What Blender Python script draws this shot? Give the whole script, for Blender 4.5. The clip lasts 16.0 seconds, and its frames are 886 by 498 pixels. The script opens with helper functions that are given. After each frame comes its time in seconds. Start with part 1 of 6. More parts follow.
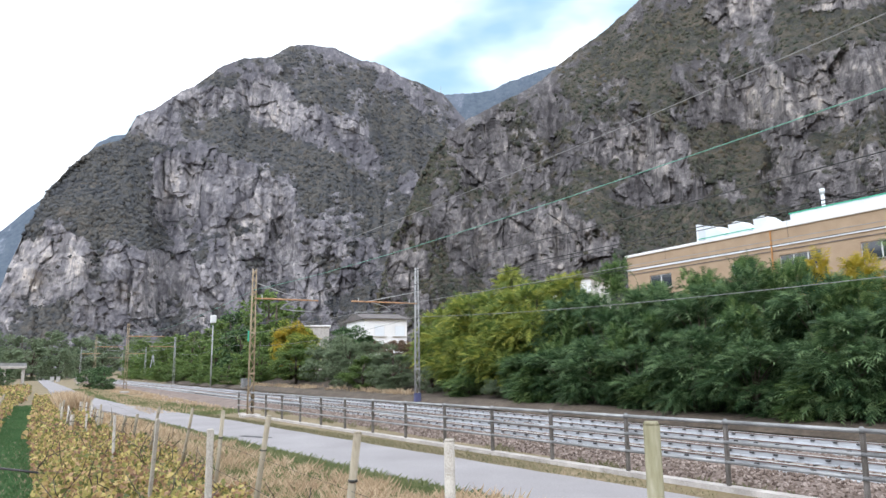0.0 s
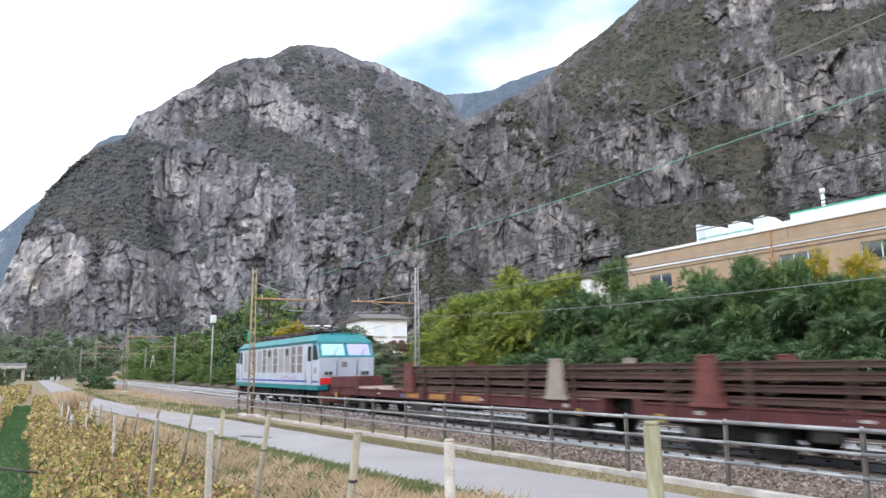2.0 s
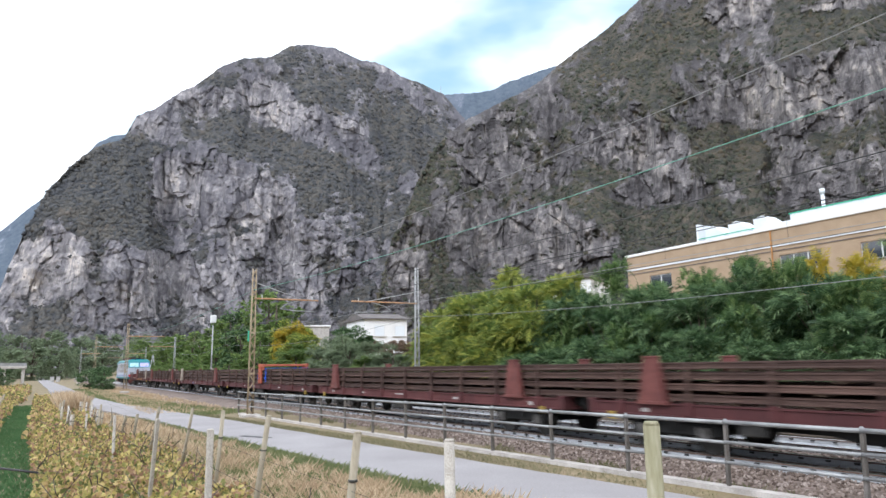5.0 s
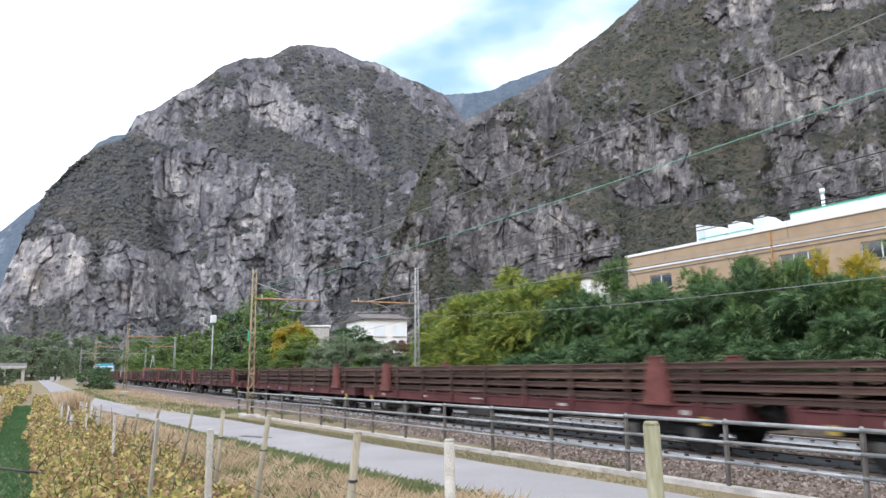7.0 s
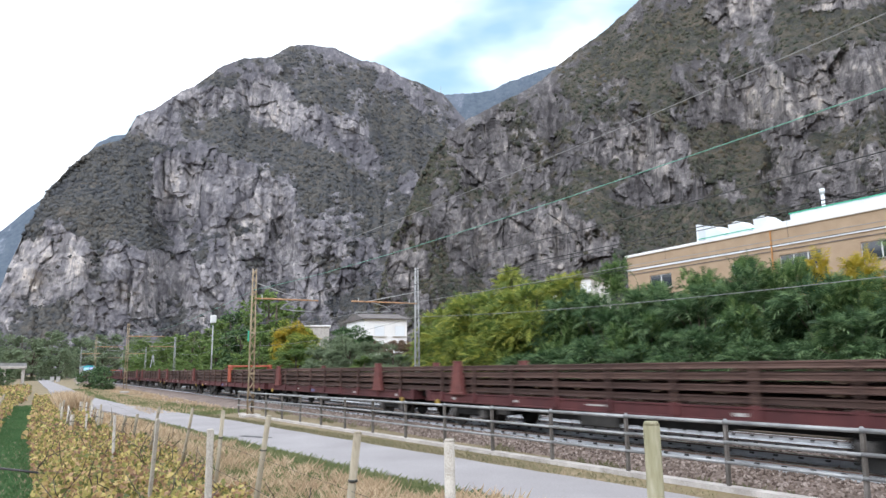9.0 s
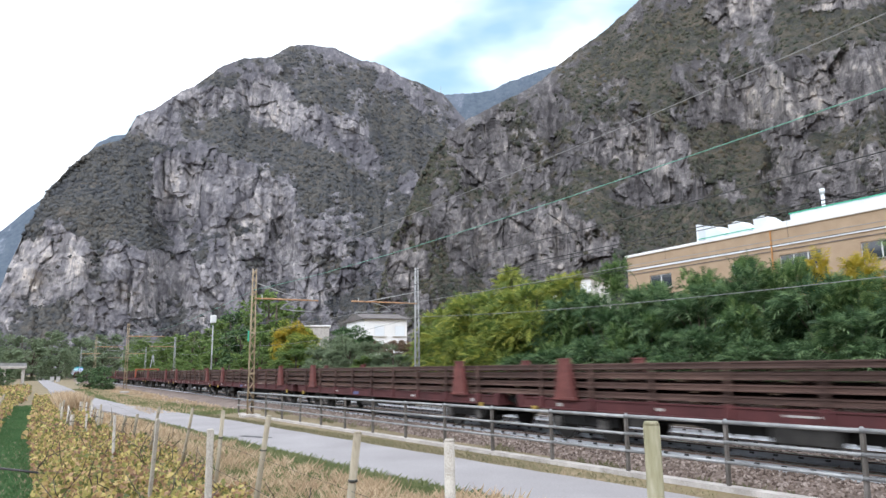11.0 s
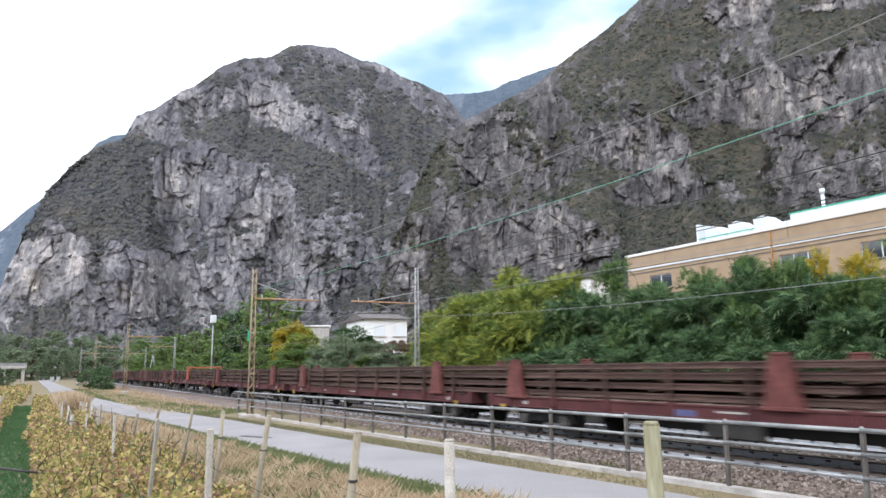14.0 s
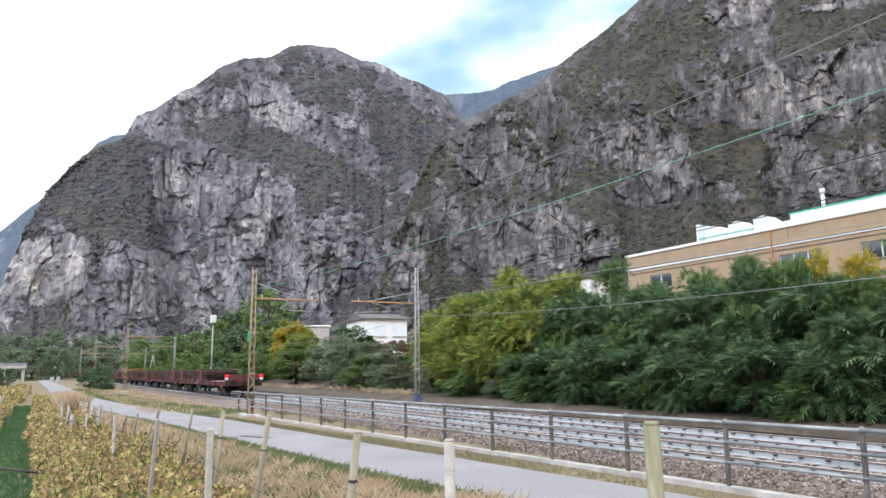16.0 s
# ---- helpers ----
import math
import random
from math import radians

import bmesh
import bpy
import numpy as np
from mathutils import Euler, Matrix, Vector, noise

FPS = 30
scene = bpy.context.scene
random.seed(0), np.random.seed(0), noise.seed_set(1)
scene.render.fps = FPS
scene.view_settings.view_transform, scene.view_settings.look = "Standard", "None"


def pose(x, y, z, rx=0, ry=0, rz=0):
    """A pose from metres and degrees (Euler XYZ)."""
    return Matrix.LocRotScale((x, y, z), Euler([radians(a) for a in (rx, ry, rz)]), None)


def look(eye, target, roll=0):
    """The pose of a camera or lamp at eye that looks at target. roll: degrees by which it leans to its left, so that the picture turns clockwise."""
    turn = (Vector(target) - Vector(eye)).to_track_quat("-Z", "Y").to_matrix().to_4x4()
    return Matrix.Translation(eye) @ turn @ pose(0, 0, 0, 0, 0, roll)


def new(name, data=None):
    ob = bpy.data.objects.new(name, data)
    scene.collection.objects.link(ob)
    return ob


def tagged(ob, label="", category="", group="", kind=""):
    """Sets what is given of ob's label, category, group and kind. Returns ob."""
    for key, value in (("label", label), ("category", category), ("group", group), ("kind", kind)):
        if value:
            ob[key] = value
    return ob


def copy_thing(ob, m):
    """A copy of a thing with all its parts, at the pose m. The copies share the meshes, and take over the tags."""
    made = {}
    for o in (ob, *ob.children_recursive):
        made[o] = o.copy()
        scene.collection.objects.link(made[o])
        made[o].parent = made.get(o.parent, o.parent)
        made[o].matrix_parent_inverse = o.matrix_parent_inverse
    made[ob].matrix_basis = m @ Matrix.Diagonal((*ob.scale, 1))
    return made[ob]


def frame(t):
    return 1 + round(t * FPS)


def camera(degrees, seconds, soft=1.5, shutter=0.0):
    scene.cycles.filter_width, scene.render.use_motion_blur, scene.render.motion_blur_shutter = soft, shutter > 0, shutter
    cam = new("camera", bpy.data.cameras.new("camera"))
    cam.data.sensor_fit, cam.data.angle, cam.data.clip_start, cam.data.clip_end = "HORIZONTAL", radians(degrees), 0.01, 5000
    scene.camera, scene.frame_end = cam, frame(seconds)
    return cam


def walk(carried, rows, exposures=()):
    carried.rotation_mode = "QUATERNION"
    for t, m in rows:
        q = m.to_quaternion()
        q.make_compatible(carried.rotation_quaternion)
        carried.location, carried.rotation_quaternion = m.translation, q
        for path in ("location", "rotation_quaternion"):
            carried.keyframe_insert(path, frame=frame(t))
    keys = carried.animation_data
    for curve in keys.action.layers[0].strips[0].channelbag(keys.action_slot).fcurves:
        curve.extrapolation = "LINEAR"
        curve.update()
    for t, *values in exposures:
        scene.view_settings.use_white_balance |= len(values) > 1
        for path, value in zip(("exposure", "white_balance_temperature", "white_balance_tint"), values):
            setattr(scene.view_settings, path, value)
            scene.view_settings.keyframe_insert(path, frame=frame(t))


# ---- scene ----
# ---- camera ----
EYE = Vector((0.0, 0.0, 1.982))
HEAD, PITCH = 1.044, 0.170
cam = camera(65.6, 16.0, 1.5, 0.28)
AIM = EYE + Vector((-math.sin(HEAD) * math.cos(PITCH), math.cos(HEAD) * math.cos(PITCH), math.sin(PITCH)))
STAND = look(EYE, AIM, -0.80)
walk(cam, [(0.0, STAND), (16.0, STAND)], [(0.0, 0.0, 5900, 10), (16.0, 0.0, 5900, 10)])

# ---- light: bright overcast sky with a thin sun behind the veil ----
world = bpy.data.worlds.new("overcast_sky")
scene.world = world
world.use_nodes = True
SUN_EL, SUN_AZ = radians(38), radians(146)


def build_world():
    nt = world.node_tree
    nt.nodes.clear()
    out = nt.nodes.new("ShaderNodeOutputWorld")
    add = nt.nodes.new("ShaderNodeMixShader")
    sky = nt.nodes.new("ShaderNodeTexSky")
    sky.sky_type, sky.sun_disc = "NISHITA", False
    sky.sun_elevation, sky.sun_rotation = SUN_EL, SUN_AZ
    sky.air_density, sky.dust_density = 1.0, 1.5
    b_sky = nt.nodes.new("ShaderNodeBackground")
    b_sky.inputs[1].default_value = 0.15
    nt.links.new(sky.outputs[0], b_sky.inputs[0])
    b_cl = nt.nodes.new("ShaderNodeBackground")
    b_cl.inputs[1].default_value = 2.0
    co = nt.nodes.new("ShaderNodeTexCoord")
    mp = nt.nodes.new("ShaderNodeMapping")
    mp.inputs["Scale"].default_value = (1.0, 1.0, 2.2)
    mp.inputs["Location"].default_value = (0.35, 0.1, 0.0)
    nt.links.new(co.outputs["Generated"], mp.inputs[0])
    no = nt.nodes.new("ShaderNodeTexNoise")
    no.inputs["Scale"].default_value, no.inputs["Detail"].default_value = 4.2, 4.0
    no.inputs["Roughness"].default_value = 0.45
    nt.links.new(mp.outputs[0], no.inputs["Vector"])
    # the veil of cloud is thinnest away from the hidden sun
    dot = nt.nodes.new("ShaderNodeVectorMath")
    dot.operation = "DOT_PRODUCT"
    dot.inputs[1].default_value = (-0.70, 0.52, 0.49)
    nt.links.new(co.outputs["Generated"], dot.inputs[0])
    thin = nt.nodes.new("ShaderNodeMapRange")
    thin.inputs["From Min"].default_value, thin.inputs["From Max"].default_value = 0.91, 1.0
    thin.inputs["To Min"].default_value, thin.inputs["To Max"].default_value = 0.22, -0.12
    nt.links.new(dot.outputs["Value"], thin.inputs[0])
    sm = nt.nodes.new("ShaderNodeMath")
    sm.operation = "ADD"
    nt.links.new(no.outputs["Fac"], sm.inputs[0])
    nt.links.new(thin.outputs[0], sm.inputs[1])
    rp = nt.nodes.new("ShaderNodeValToRGB")
    rp.color_ramp.elements[0].position, rp.color_ramp.elements[1].position = 0.34, 0.56
    rp.color_ramp.elements[0].color = (0.72, 0.72, 0.72, 1)
    nt.links.new(sm.outputs[0], rp.inputs[0])
    cr = nt.nodes.new("ShaderNodeValToRGB")
    cr.color_ramp.elements[0].position, cr.color_ramp.elements[1].position = 0.30, 0.66
    cr.color_ramp.elements[0].color, cr.color_ramp.elements[1].color = (0.33, 0.48, 0.54, 1), (1.0, 1.0, 1.0, 1)
    nt.links.new(sm.outputs[0], cr.inputs[0])
    nt.links.new(cr.outputs[0], b_cl.inputs[0])
    nt.links.new(rp.outputs[0], add.inputs[0])
    nt.links.new(b_sky.outputs[0], add.inputs[1])
    nt.links.new(b_cl.outputs[0], add.inputs[2])
    nt.links.new(add.outputs[0], out.inputs[0])


build_world()
sun_data = bpy.data.lights.new("sun", "SUN")
sun_data.energy, sun_data.angle, sun_data.color = 1.7, radians(14), (1.0, 0.98, 0.95)
sun = new("sun", sun_data)
sun.matrix_world = look((0, 0, 60), (60 * math.sin(SUN_AZ) * -1, 60 * math.cos(SUN_AZ) * -1, 60 - 60 * math.tan(SUN_EL)))


# ---- materials ----
def mat(name, stops, scale=4.0, rough=0.8, metal=0.0, bump=0.3, fine=40.0, fine_amt=0.35, stretch=(1, 1, 1), island=0.0, objrand=0.0,
        coords="Object", bump_dist=0.02, spec=0.4, transl=0.0):
    """stops: colours from dark to light, spread by a coarse noise, with a finer one on top."""
    m = bpy.data.materials.new(name)
    m.use_nodes = True
    nt = m.node_tree
    bsdf = nt.nodes["Principled BSDF"]
    co = nt.nodes.new("ShaderNodeTexCoord")
    mp = nt.nodes.new("ShaderNodeMapping")
    mp.inputs["Scale"].default_value = stretch
    nt.links.new(co.outputs[coords], mp.inputs[0])
    n1 = nt.nodes.new("ShaderNodeTexNoise")
    n1.inputs["Scale"].default_value, n1.inputs["Detail"].default_value = scale, 4.0
    n2 = nt.nodes.new("ShaderNodeTexNoise")
    n2.inputs["Scale"].default_value, n2.inputs["Detail"].default_value = fine, 3.0
    nt.links.new(mp.outputs[0], n1.inputs["Vector"])
    nt.links.new(mp.outputs[0], n2.inputs["Vector"])
    mx = nt.nodes.new("ShaderNodeMix")
    mx.inputs[0].default_value = fine_amt
    nt.links.new(n1.outputs["Fac"], mx.inputs[2])
    nt.links.new(n2.outputs["Fac"], mx.inputs[3])
    fac = mx.outputs[0]
    for amount, node, out in ((island, "ShaderNodeNewGeometry", "Random Per Island"), (objrand, "ShaderNodeObjectInfo", "Random")):
        if amount:
            g = nt.nodes.new(node)
            m2 = nt.nodes.new("ShaderNodeMix")
            m2.inputs[0].default_value = amount
            mr = nt.nodes.new("ShaderNodeMapRange")
            mr.inputs["To Min"].default_value, mr.inputs["To Max"].default_value = 0.28, 0.72
            nt.links.new(g.outputs[out], mr.inputs[0])
            nt.links.new(fac, m2.inputs[2])
            nt.links.new(mr.outputs[0], m2.inputs[3])
            fac = m2.outputs[0]
    rp = nt.nodes.new("ShaderNodeValToRGB")
    els = rp.color_ramp.elements
    while len(els) < len(stops):
        els.new(0.5)
    for i, c in enumerate(stops):
        els[i].position = 0.3 + 0.4 * i / max(1, len(stops) - 1)
        els[i].color = (*c, 1)
    nt.links.new(fac, rp.inputs[0])
    nt.links.new(rp.outputs[0], bsdf.inputs["Base Color"])
    bsdf.inputs["Roughness"].default_value, bsdf.inputs["Metallic"].default_value = rough, metal
    bsdf.inputs["Specular IOR Level"].default_value = spec
    if bump:
        b = nt.nodes.new("ShaderNodeBump")
        b.inputs["Strength"].default_value, b.inputs["Distance"].default_value = bump, bump_dist
        nt.links.new(n2.outputs["Fac"], b.inputs["Height"])
        nt.links.new(b.outputs[0], bsdf.inputs["Normal"])
    if transl:
        tr = nt.nodes.new("ShaderNodeBsdfTranslucent")
        nt.links.new(rp.outputs[0], tr.inputs[0])
        ms = nt.nodes.new("ShaderNodeMixShader")
        ms.inputs[0].default_value = transl
        o = nt.nodes["Material Output"]
        nt.links.new(bsdf.outputs[0], ms.inputs[1])
        nt.links.new(tr.outputs[0], ms.inputs[2])
        nt.links.new(ms.outputs[0], o.inputs[0])
    return m


def grey(v, warm=0.0):
    return (v * (1 + warm), v, v * (1 - warm))


M_ASPHALT = mat("path_asphalt", [(0.225, 0.208, 0.208), (0.285, 0.268, 0.270), (0.36, 0.34, 0.342)], 0.45, 0.9, bump=0.5, fine=26, fine_amt=0.55, spec=0.2)
M_GRAVEL = mat("ballast_stone", [(0.085, 0.062, 0.052), (0.19, 0.145, 0.122), (0.33, 0.265, 0.23)], 1.2, 0.95, fine=14, fine_amt=0.6, bump=1.0, bump_dist=0.05)
M_BALLAST_PIECE = mat("ballast_lump", [(0.075, 0.052, 0.042), (0.19, 0.145, 0.12), (0.44, 0.37, 0.33)], 1.0, 0.95, fine=30, island=0.7, bump=0)
M_GRASS = mat("ground_grass", [(0.18, 0.125, 0.085), (0.195, 0.16, 0.09), (0.33, 0.25, 0.165)], 0.35, 0.95, fine=9, fine_amt=0.5, bump=0.8, bump_dist=0.06)
M_BLADE = mat("grass_blade", [(0.10, 0.105, 0.05), (0.17, 0.165, 0.085), (0.29, 0.245, 0.15)], 0.5, 0.8, island=0.45, bump=0, transl=0.3)
M_VERGE = mat("verge_blade", [(0.095, 0.13, 0.05), (0.165, 0.195, 0.08), (0.29, 0.285, 0.145)], 0.5, 0.8, island=0.45, bump=0, transl=0.3)
M_LAWN = mat("alley_grass", [(0.05, 0.115, 0.045), (0.078, 0.16, 0.06), (0.13, 0.21, 0.09)], 0.8, 0.8, island=0.4, bump=0, transl=0.3)
M_STRAW = mat("dry_grass", [(0.26, 0.18, 0.115), (0.50, 0.375, 0.24), (0.76, 0.62, 0.45)], 0.6, 0.8, island=0.5, bump=0, transl=0.3)
M_CONC = mat("concrete", [(0.28, 0.255, 0.23), (0.43, 0.395, 0.365), (0.56, 0.52, 0.48)], 2.5, 0.9, fine=35, bump=0.4)
M_POSTC = mat("pebbled_concrete", [(0.26, 0.23, 0.20), (0.45, 0.41, 0.36), (0.62, 0.58, 0.52)], 8.0, 0.95, fine=90, fine_amt=0.6, bump=0.8, bump_dist=0.01)
M_POSTW = mat("weathered_wood", [(0.17, 0.135, 0.095), (0.33, 0.285, 0.21), (0.48, 0.43, 0.34)], 6.0, 0.85, fine=40, stretch=(1, 1, 0.12), bump=0.6, objrand=0.3)
M_MOSS = mat("mossy_wood", [(0.15, 0.135, 0.075), (0.26, 0.24, 0.15), (0.42, 0.39, 0.30)], 7.0, 0.9, fine=40, stretch=(1, 1, 0.2), bump=0.6)
M_SLEEPER = mat("sleeper_concrete", [(0.22, 0.185, 0.155), (0.32, 0.275, 0.235), (0.41, 0.36, 0.32)], 2.0, 0.9, fine=30, bump=0.2, objrand=0.3)
M_RAILTOP = mat("polished_rail", [grey(0.55), grey(0.68), grey(0.78)], 1.0, 0.28, 0.9, bump=0, stretch=(0.2, 1, 1))
# pale blue-grey for the rail faces below the head
M_RAILWEB = mat("rail_web_dust", [(0.30, 0.31, 0.33), (0.43, 0.445, 0.47), (0.58, 0.60, 0.63)], 1.5, 0.6, 0.1, fine=20, bump=0.1, stretch=(0.3, 1, 1))
M_RAIL = mat("rusty_rail", [(0.10, 0.06, 0.045), (0.17, 0.11, 0.085), (0.25, 0.18, 0.15)], 2.0, 0.8, 0.2, fine=50)
M_CLIP = mat("rail_clip", [grey(0.03), grey(0.06), grey(0.1)], 5.0, 0.7, 0.4, bump=0)
M_GALV = mat("galvanised_steel", [grey(0.20), grey(0.30), grey(0.40)], 3.0, 0.5, 0.6, fine=50, bump=0.15)
M_GALVPOST = mat("grey_brown_steel", [(0.09, 0.08, 0.07), (0.15, 0.135, 0.12), (0.23, 0.21, 0.195)], 4.0, 0.65, 0.4, fine=40, bump=0.2)
M_MAST = mat("mast_galvanised", [grey(0.28), grey(0.40), grey(0.50)], 2.0, 0.6, 0.3, fine=30, bump=0.1)
M_MASTR = mat("mast_rusty", [(0.24, 0.17, 0.10), (0.38, 0.30, 0.20), (0.48, 0.40, 0.28)], 2.0, 0.75, 0.2, fine=30, bump=0.1)
M_BRACKET = mat("bracket_rust", [(0.30, 0.15, 0.07), (0.46, 0.26, 0.14), (0.55, 0.36, 0.22)], 2.0, 0.75, 0.1, fine=30, bump=0.1)
M_WIRE = mat("dark_wire", [grey(0.03), grey(0.05), grey(0.07)], 3.0, 0.6, 0.3, bump=0)
M_WIREG = mat("verdigris_wire", [(0.12, 0.30, 0.235), (0.17, 0.38, 0.30), (0.22, 0.44, 0.35)], 3.0, 0.6, 0.1, bump=0)
M_WIREL = mat("light_wire", [grey(0.22), grey(0.30), grey(0.36)], 3.0, 0.6, 0.3, bump=0)
M_TEAL = mat("teal_paint", [(0.010, 0.135, 0.155), (0.014, 0.18, 0.20), (0.03, 0.23, 0.25)], 1.2, 0.45, fine=12, bump=0.05, stretch=(1, 1, 0.4))
M_WHITE = mat("loco_white", [(0.37, 0.40, 0.47), (0.47, 0.50, 0.575), (0.55, 0.58, 0.65)], 1.5, 0.4, fine=14, bump=0.05, stretch=(1, 1, 0.3))
M_BLUE = mat("blue_stripe", [(0.015, 0.05, 0.30), (0.02, 0.065, 0.38), (0.03, 0.08, 0.42)], 2.0, 0.4, bump=0)
M_PANEL = mat("louvre_grey", [(0.25, 0.235, 0.235), (0.31, 0.295, 0.295), (0.38, 0.365, 0.365)], 2.0, 0.6, fine=20, bump=0.1)
M_VENT = mat("vent_dark", [(0.13, 0.105, 0.092), (0.19, 0.16, 0.143), (0.25, 0.22, 0.20)], 3.0, 0.7, fine=20, bump=0.2)
M_BLACK = mat("underframe_black", [grey(0.008), grey(0.014), grey(0.03)], 3.0, 0.8, 0.2, fine=25, bump=0.3)
M_WHEEL = mat("wheel_steel", [grey(0.015, 0.1), grey(0.03, 0.06), grey(0.07)], 3.0, 0.55, 0.5, fine=25, bump=0.2)
M_RED = mat("red_paint", [(0.42, 0.012, 0.012), (0.55, 0.02, 0.018), (0.62, 0.035, 0.03)], 2.0, 0.45, bump=0.05)
M_MAROON = mat("wagon_oxide_red", [(0.038, 0.011, 0.012), (0.074, 0.020, 0.021), (0.13, 0.040, 0.038)], 1.1, 0.75, fine=9, fine_amt=0.45, bump=0.2, stretch=(1, 1, 0.5), objrand=0.25)
M_STAKE = mat("stake_red", [(0.075, 0.024, 0.021), (0.125, 0.038, 0.033), (0.20, 0.07, 0.058)], 2.0, 0.7, fine=12, bump=0.15)
M_STAKEW = mat("stake_bare", [(0.20, 0.16, 0.135), (0.29, 0.24, 0.20), (0.38, 0.33, 0.28)], 2.0, 0.7, fine=12, bump=0.15)
M_ORANGE = mat("frame_orange", [(0.27, 0.065, 0.035), (0.38, 0.10, 0.055), (0.47, 0.16, 0.10)], 2.0, 0.65, fine=12, bump=0.1)
M_LOADRAIL = mat("new_rail_rust", [(0.034, 0.019, 0.016), (0.075, 0.043, 0.035), (0.18, 0.108, 0.086)], 1.0, 0.75, 0.15, fine=14, fine_amt=0.4, stretch=(0.25, 1, 3), bump=0.2, objrand=0.2)
M_SPACER = mat("timber_spacer", [(0.07, 0.045, 0.03), (0.13, 0.085, 0.06), (0.2, 0.14, 0.1)], 4.0, 0.9, fine=20, bump=0.3)
M_DECK = mat("wagon_deck", [(0.20, 0.13, 0.10), (0.32, 0.24, 0.19), (0.42, 0.34, 0.28)], 2.0, 0.85, fine=14, bump=0.3)
M_CABLABEL = mat("white_marking", [grey(0.28, 0.05), grey(0.40, 0.04), grey(0.55, 0.02)], 3.0, 0.6, bump=0)
M_BLUEMARK = mat("blue_marking", [(0.07, 0.075, 0.17), (0.10, 0.105, 0.21), (0.13, 0.135, 0.24)], 3.0, 0.6, bump=0)
M_YELLOW = mat("yellow_marking", [(0.22, 0.15, 0.03), (0.34, 0.24, 0.05), (0.45, 0.33, 0.08)], 3.0, 0.6, bump=0)
M_OCHRE = mat("ochre_render", [(0.33, 0.24, 0.16), (0.38, 0.28, 0.19), (0.43, 0.325, 0.225)], 0.8, 0.9, fine=10, fine_amt=0.3, bump=0.1)
M_WALLW = mat("white_render", [grey(0.70, 0.01), grey(0.78, 0.01), grey(0.82, 0.01)], 0.7, 0.9, fine=12, bump=0.08)
M_PARAPET = mat("white_sheet_metal", [(0.62, 0.66, 0.70), (0.72, 0.75, 0.78), (0.78, 0.80, 0.83)], 0.6, 0.5, fine=8, bump=0.05)
M_GREENTRIM = mat("green_trim", [(0.05, 0.36, 0.22), (0.07, 0.42, 0.27), (0.1, 0.48, 0.32)], 2.0, 0.6, bump=0)
M_ROOFT = mat("dark_roof", [(0.09, 0.08, 0.08), (0.14, 0.125, 0.12), (0.2, 0.18, 0.17)], 1.5, 0.9, fine=12, bump=0.4)
M_FRAME = mat("window_frame_white", [grey(0.6), grey(0.7), grey(0.75)], 2.0, 0.5, bump=0)
M_BARK = mat("bark", [(0.05, 0.038, 0.028), (0.10, 0.08, 0.06), (0.17, 0.14, 0.11)], 4.0, 0.95, fine=24, stretch=(1, 1, 0.25), bump=0.8)
M_EARTH = mat("bank_earth", [(0.045, 0.035, 0.027), (0.09, 0.07, 0.053), (0.16, 0.125, 0.095)], 0.8, 0.95, fine=8, fine_amt=0.5, bump=0.8, bump_dist=0.05)


def leaf_mat(name, stops, rand=0.55):
    return mat(name, stops, 0.55, 0.6, fine=3.0, fine_amt=0.3, island=rand, bump=0, transl=0.35, spec=0.3)


M_LEAF = leaf_mat("leaf_deep_green", [(0.020, 0.050, 0.020), (0.068, 0.126, 0.050), (0.24, 0.34, 0.155)], 0.8)
M_LEAFM = leaf_mat("leaf_mid_green", [(0.030, 0.068, 0.020), (0.088, 0.155, 0.048), (0.29, 0.38, 0.14)], 0.8)
M_LEAFB = leaf_mat("leaf_broad_green", [(0.065, 0.115, 0.035), (0.14, 0.21, 0.06), (0.27, 0.34, 0.11)])
M_LEAFY = leaf_mat("leaf_yellow_green", [(0.065, 0.115, 0.03), (0.19, 0.25, 0.055), (0.52, 0.50, 0.10)], 0.75)
M_LEAFG = leaf_mat("leaf_golden", [(0.16, 0.17, 0.025), (0.40, 0.32, 0.035), (0.62, 0.44, 0.05)])
M_LEAFO = leaf_mat("leaf_olive_grey", [(0.115, 0.155, 0.095), (0.19, 0.24, 0.14), (0.28, 0.33, 0.20)])
M_LEAFR = leaf_mat("leaf_russet", [(0.11, 0.08, 0.06), (0.19, 0.13, 0.09), (0.28, 0.2, 0.13)])
M_VINE = leaf_mat("vine_leaf", [(0.09, 0.115, 0.042), (0.235, 0.235, 0.075), (0.60, 0.50, 0.18), (0.47, 0.31, 0.175), (0.22, 0.12, 0.088)], 0.9)


def glass_mat(name, tint):
    m = bpy.data.materials.new(name)
    m.use_nodes = True
    b = m.node_tree.nodes["Principled BSDF"]
    b.inputs["Base Color"].default_value = (*tint, 1)
    b.inputs["Roughness"].default_value, b.inputs["Specular IOR Level"].default_value = 0.06, 0.9
    b.inputs["Coat Weight"].default_value = 0.6
    return m


M_GLASS = glass_mat("window_glass", (0.02, 0.025, 0.03))
# cyan and violet base colours paint the sky's reflection on the windscreens
M_SCREEN = glass_mat("windscreen_glass", (0.36, 0.62, 0.70))
M_SCREENV = glass_mat("windscreen_violet", (0.40, 0.40, 0.82))


def lamp_mat(name, colour, strength):
    m = bpy.data.materials.new(name)
    m.use_nodes = True
    b = m.node_tree.nodes["Principled BSDF"]
    b.inputs["Base Color"].default_value = (*colour, 1)
    b.inputs["Emission Color"].default_value = (*colour, 1)
    b.inputs["Emission Strength"].default_value = strength
    return m


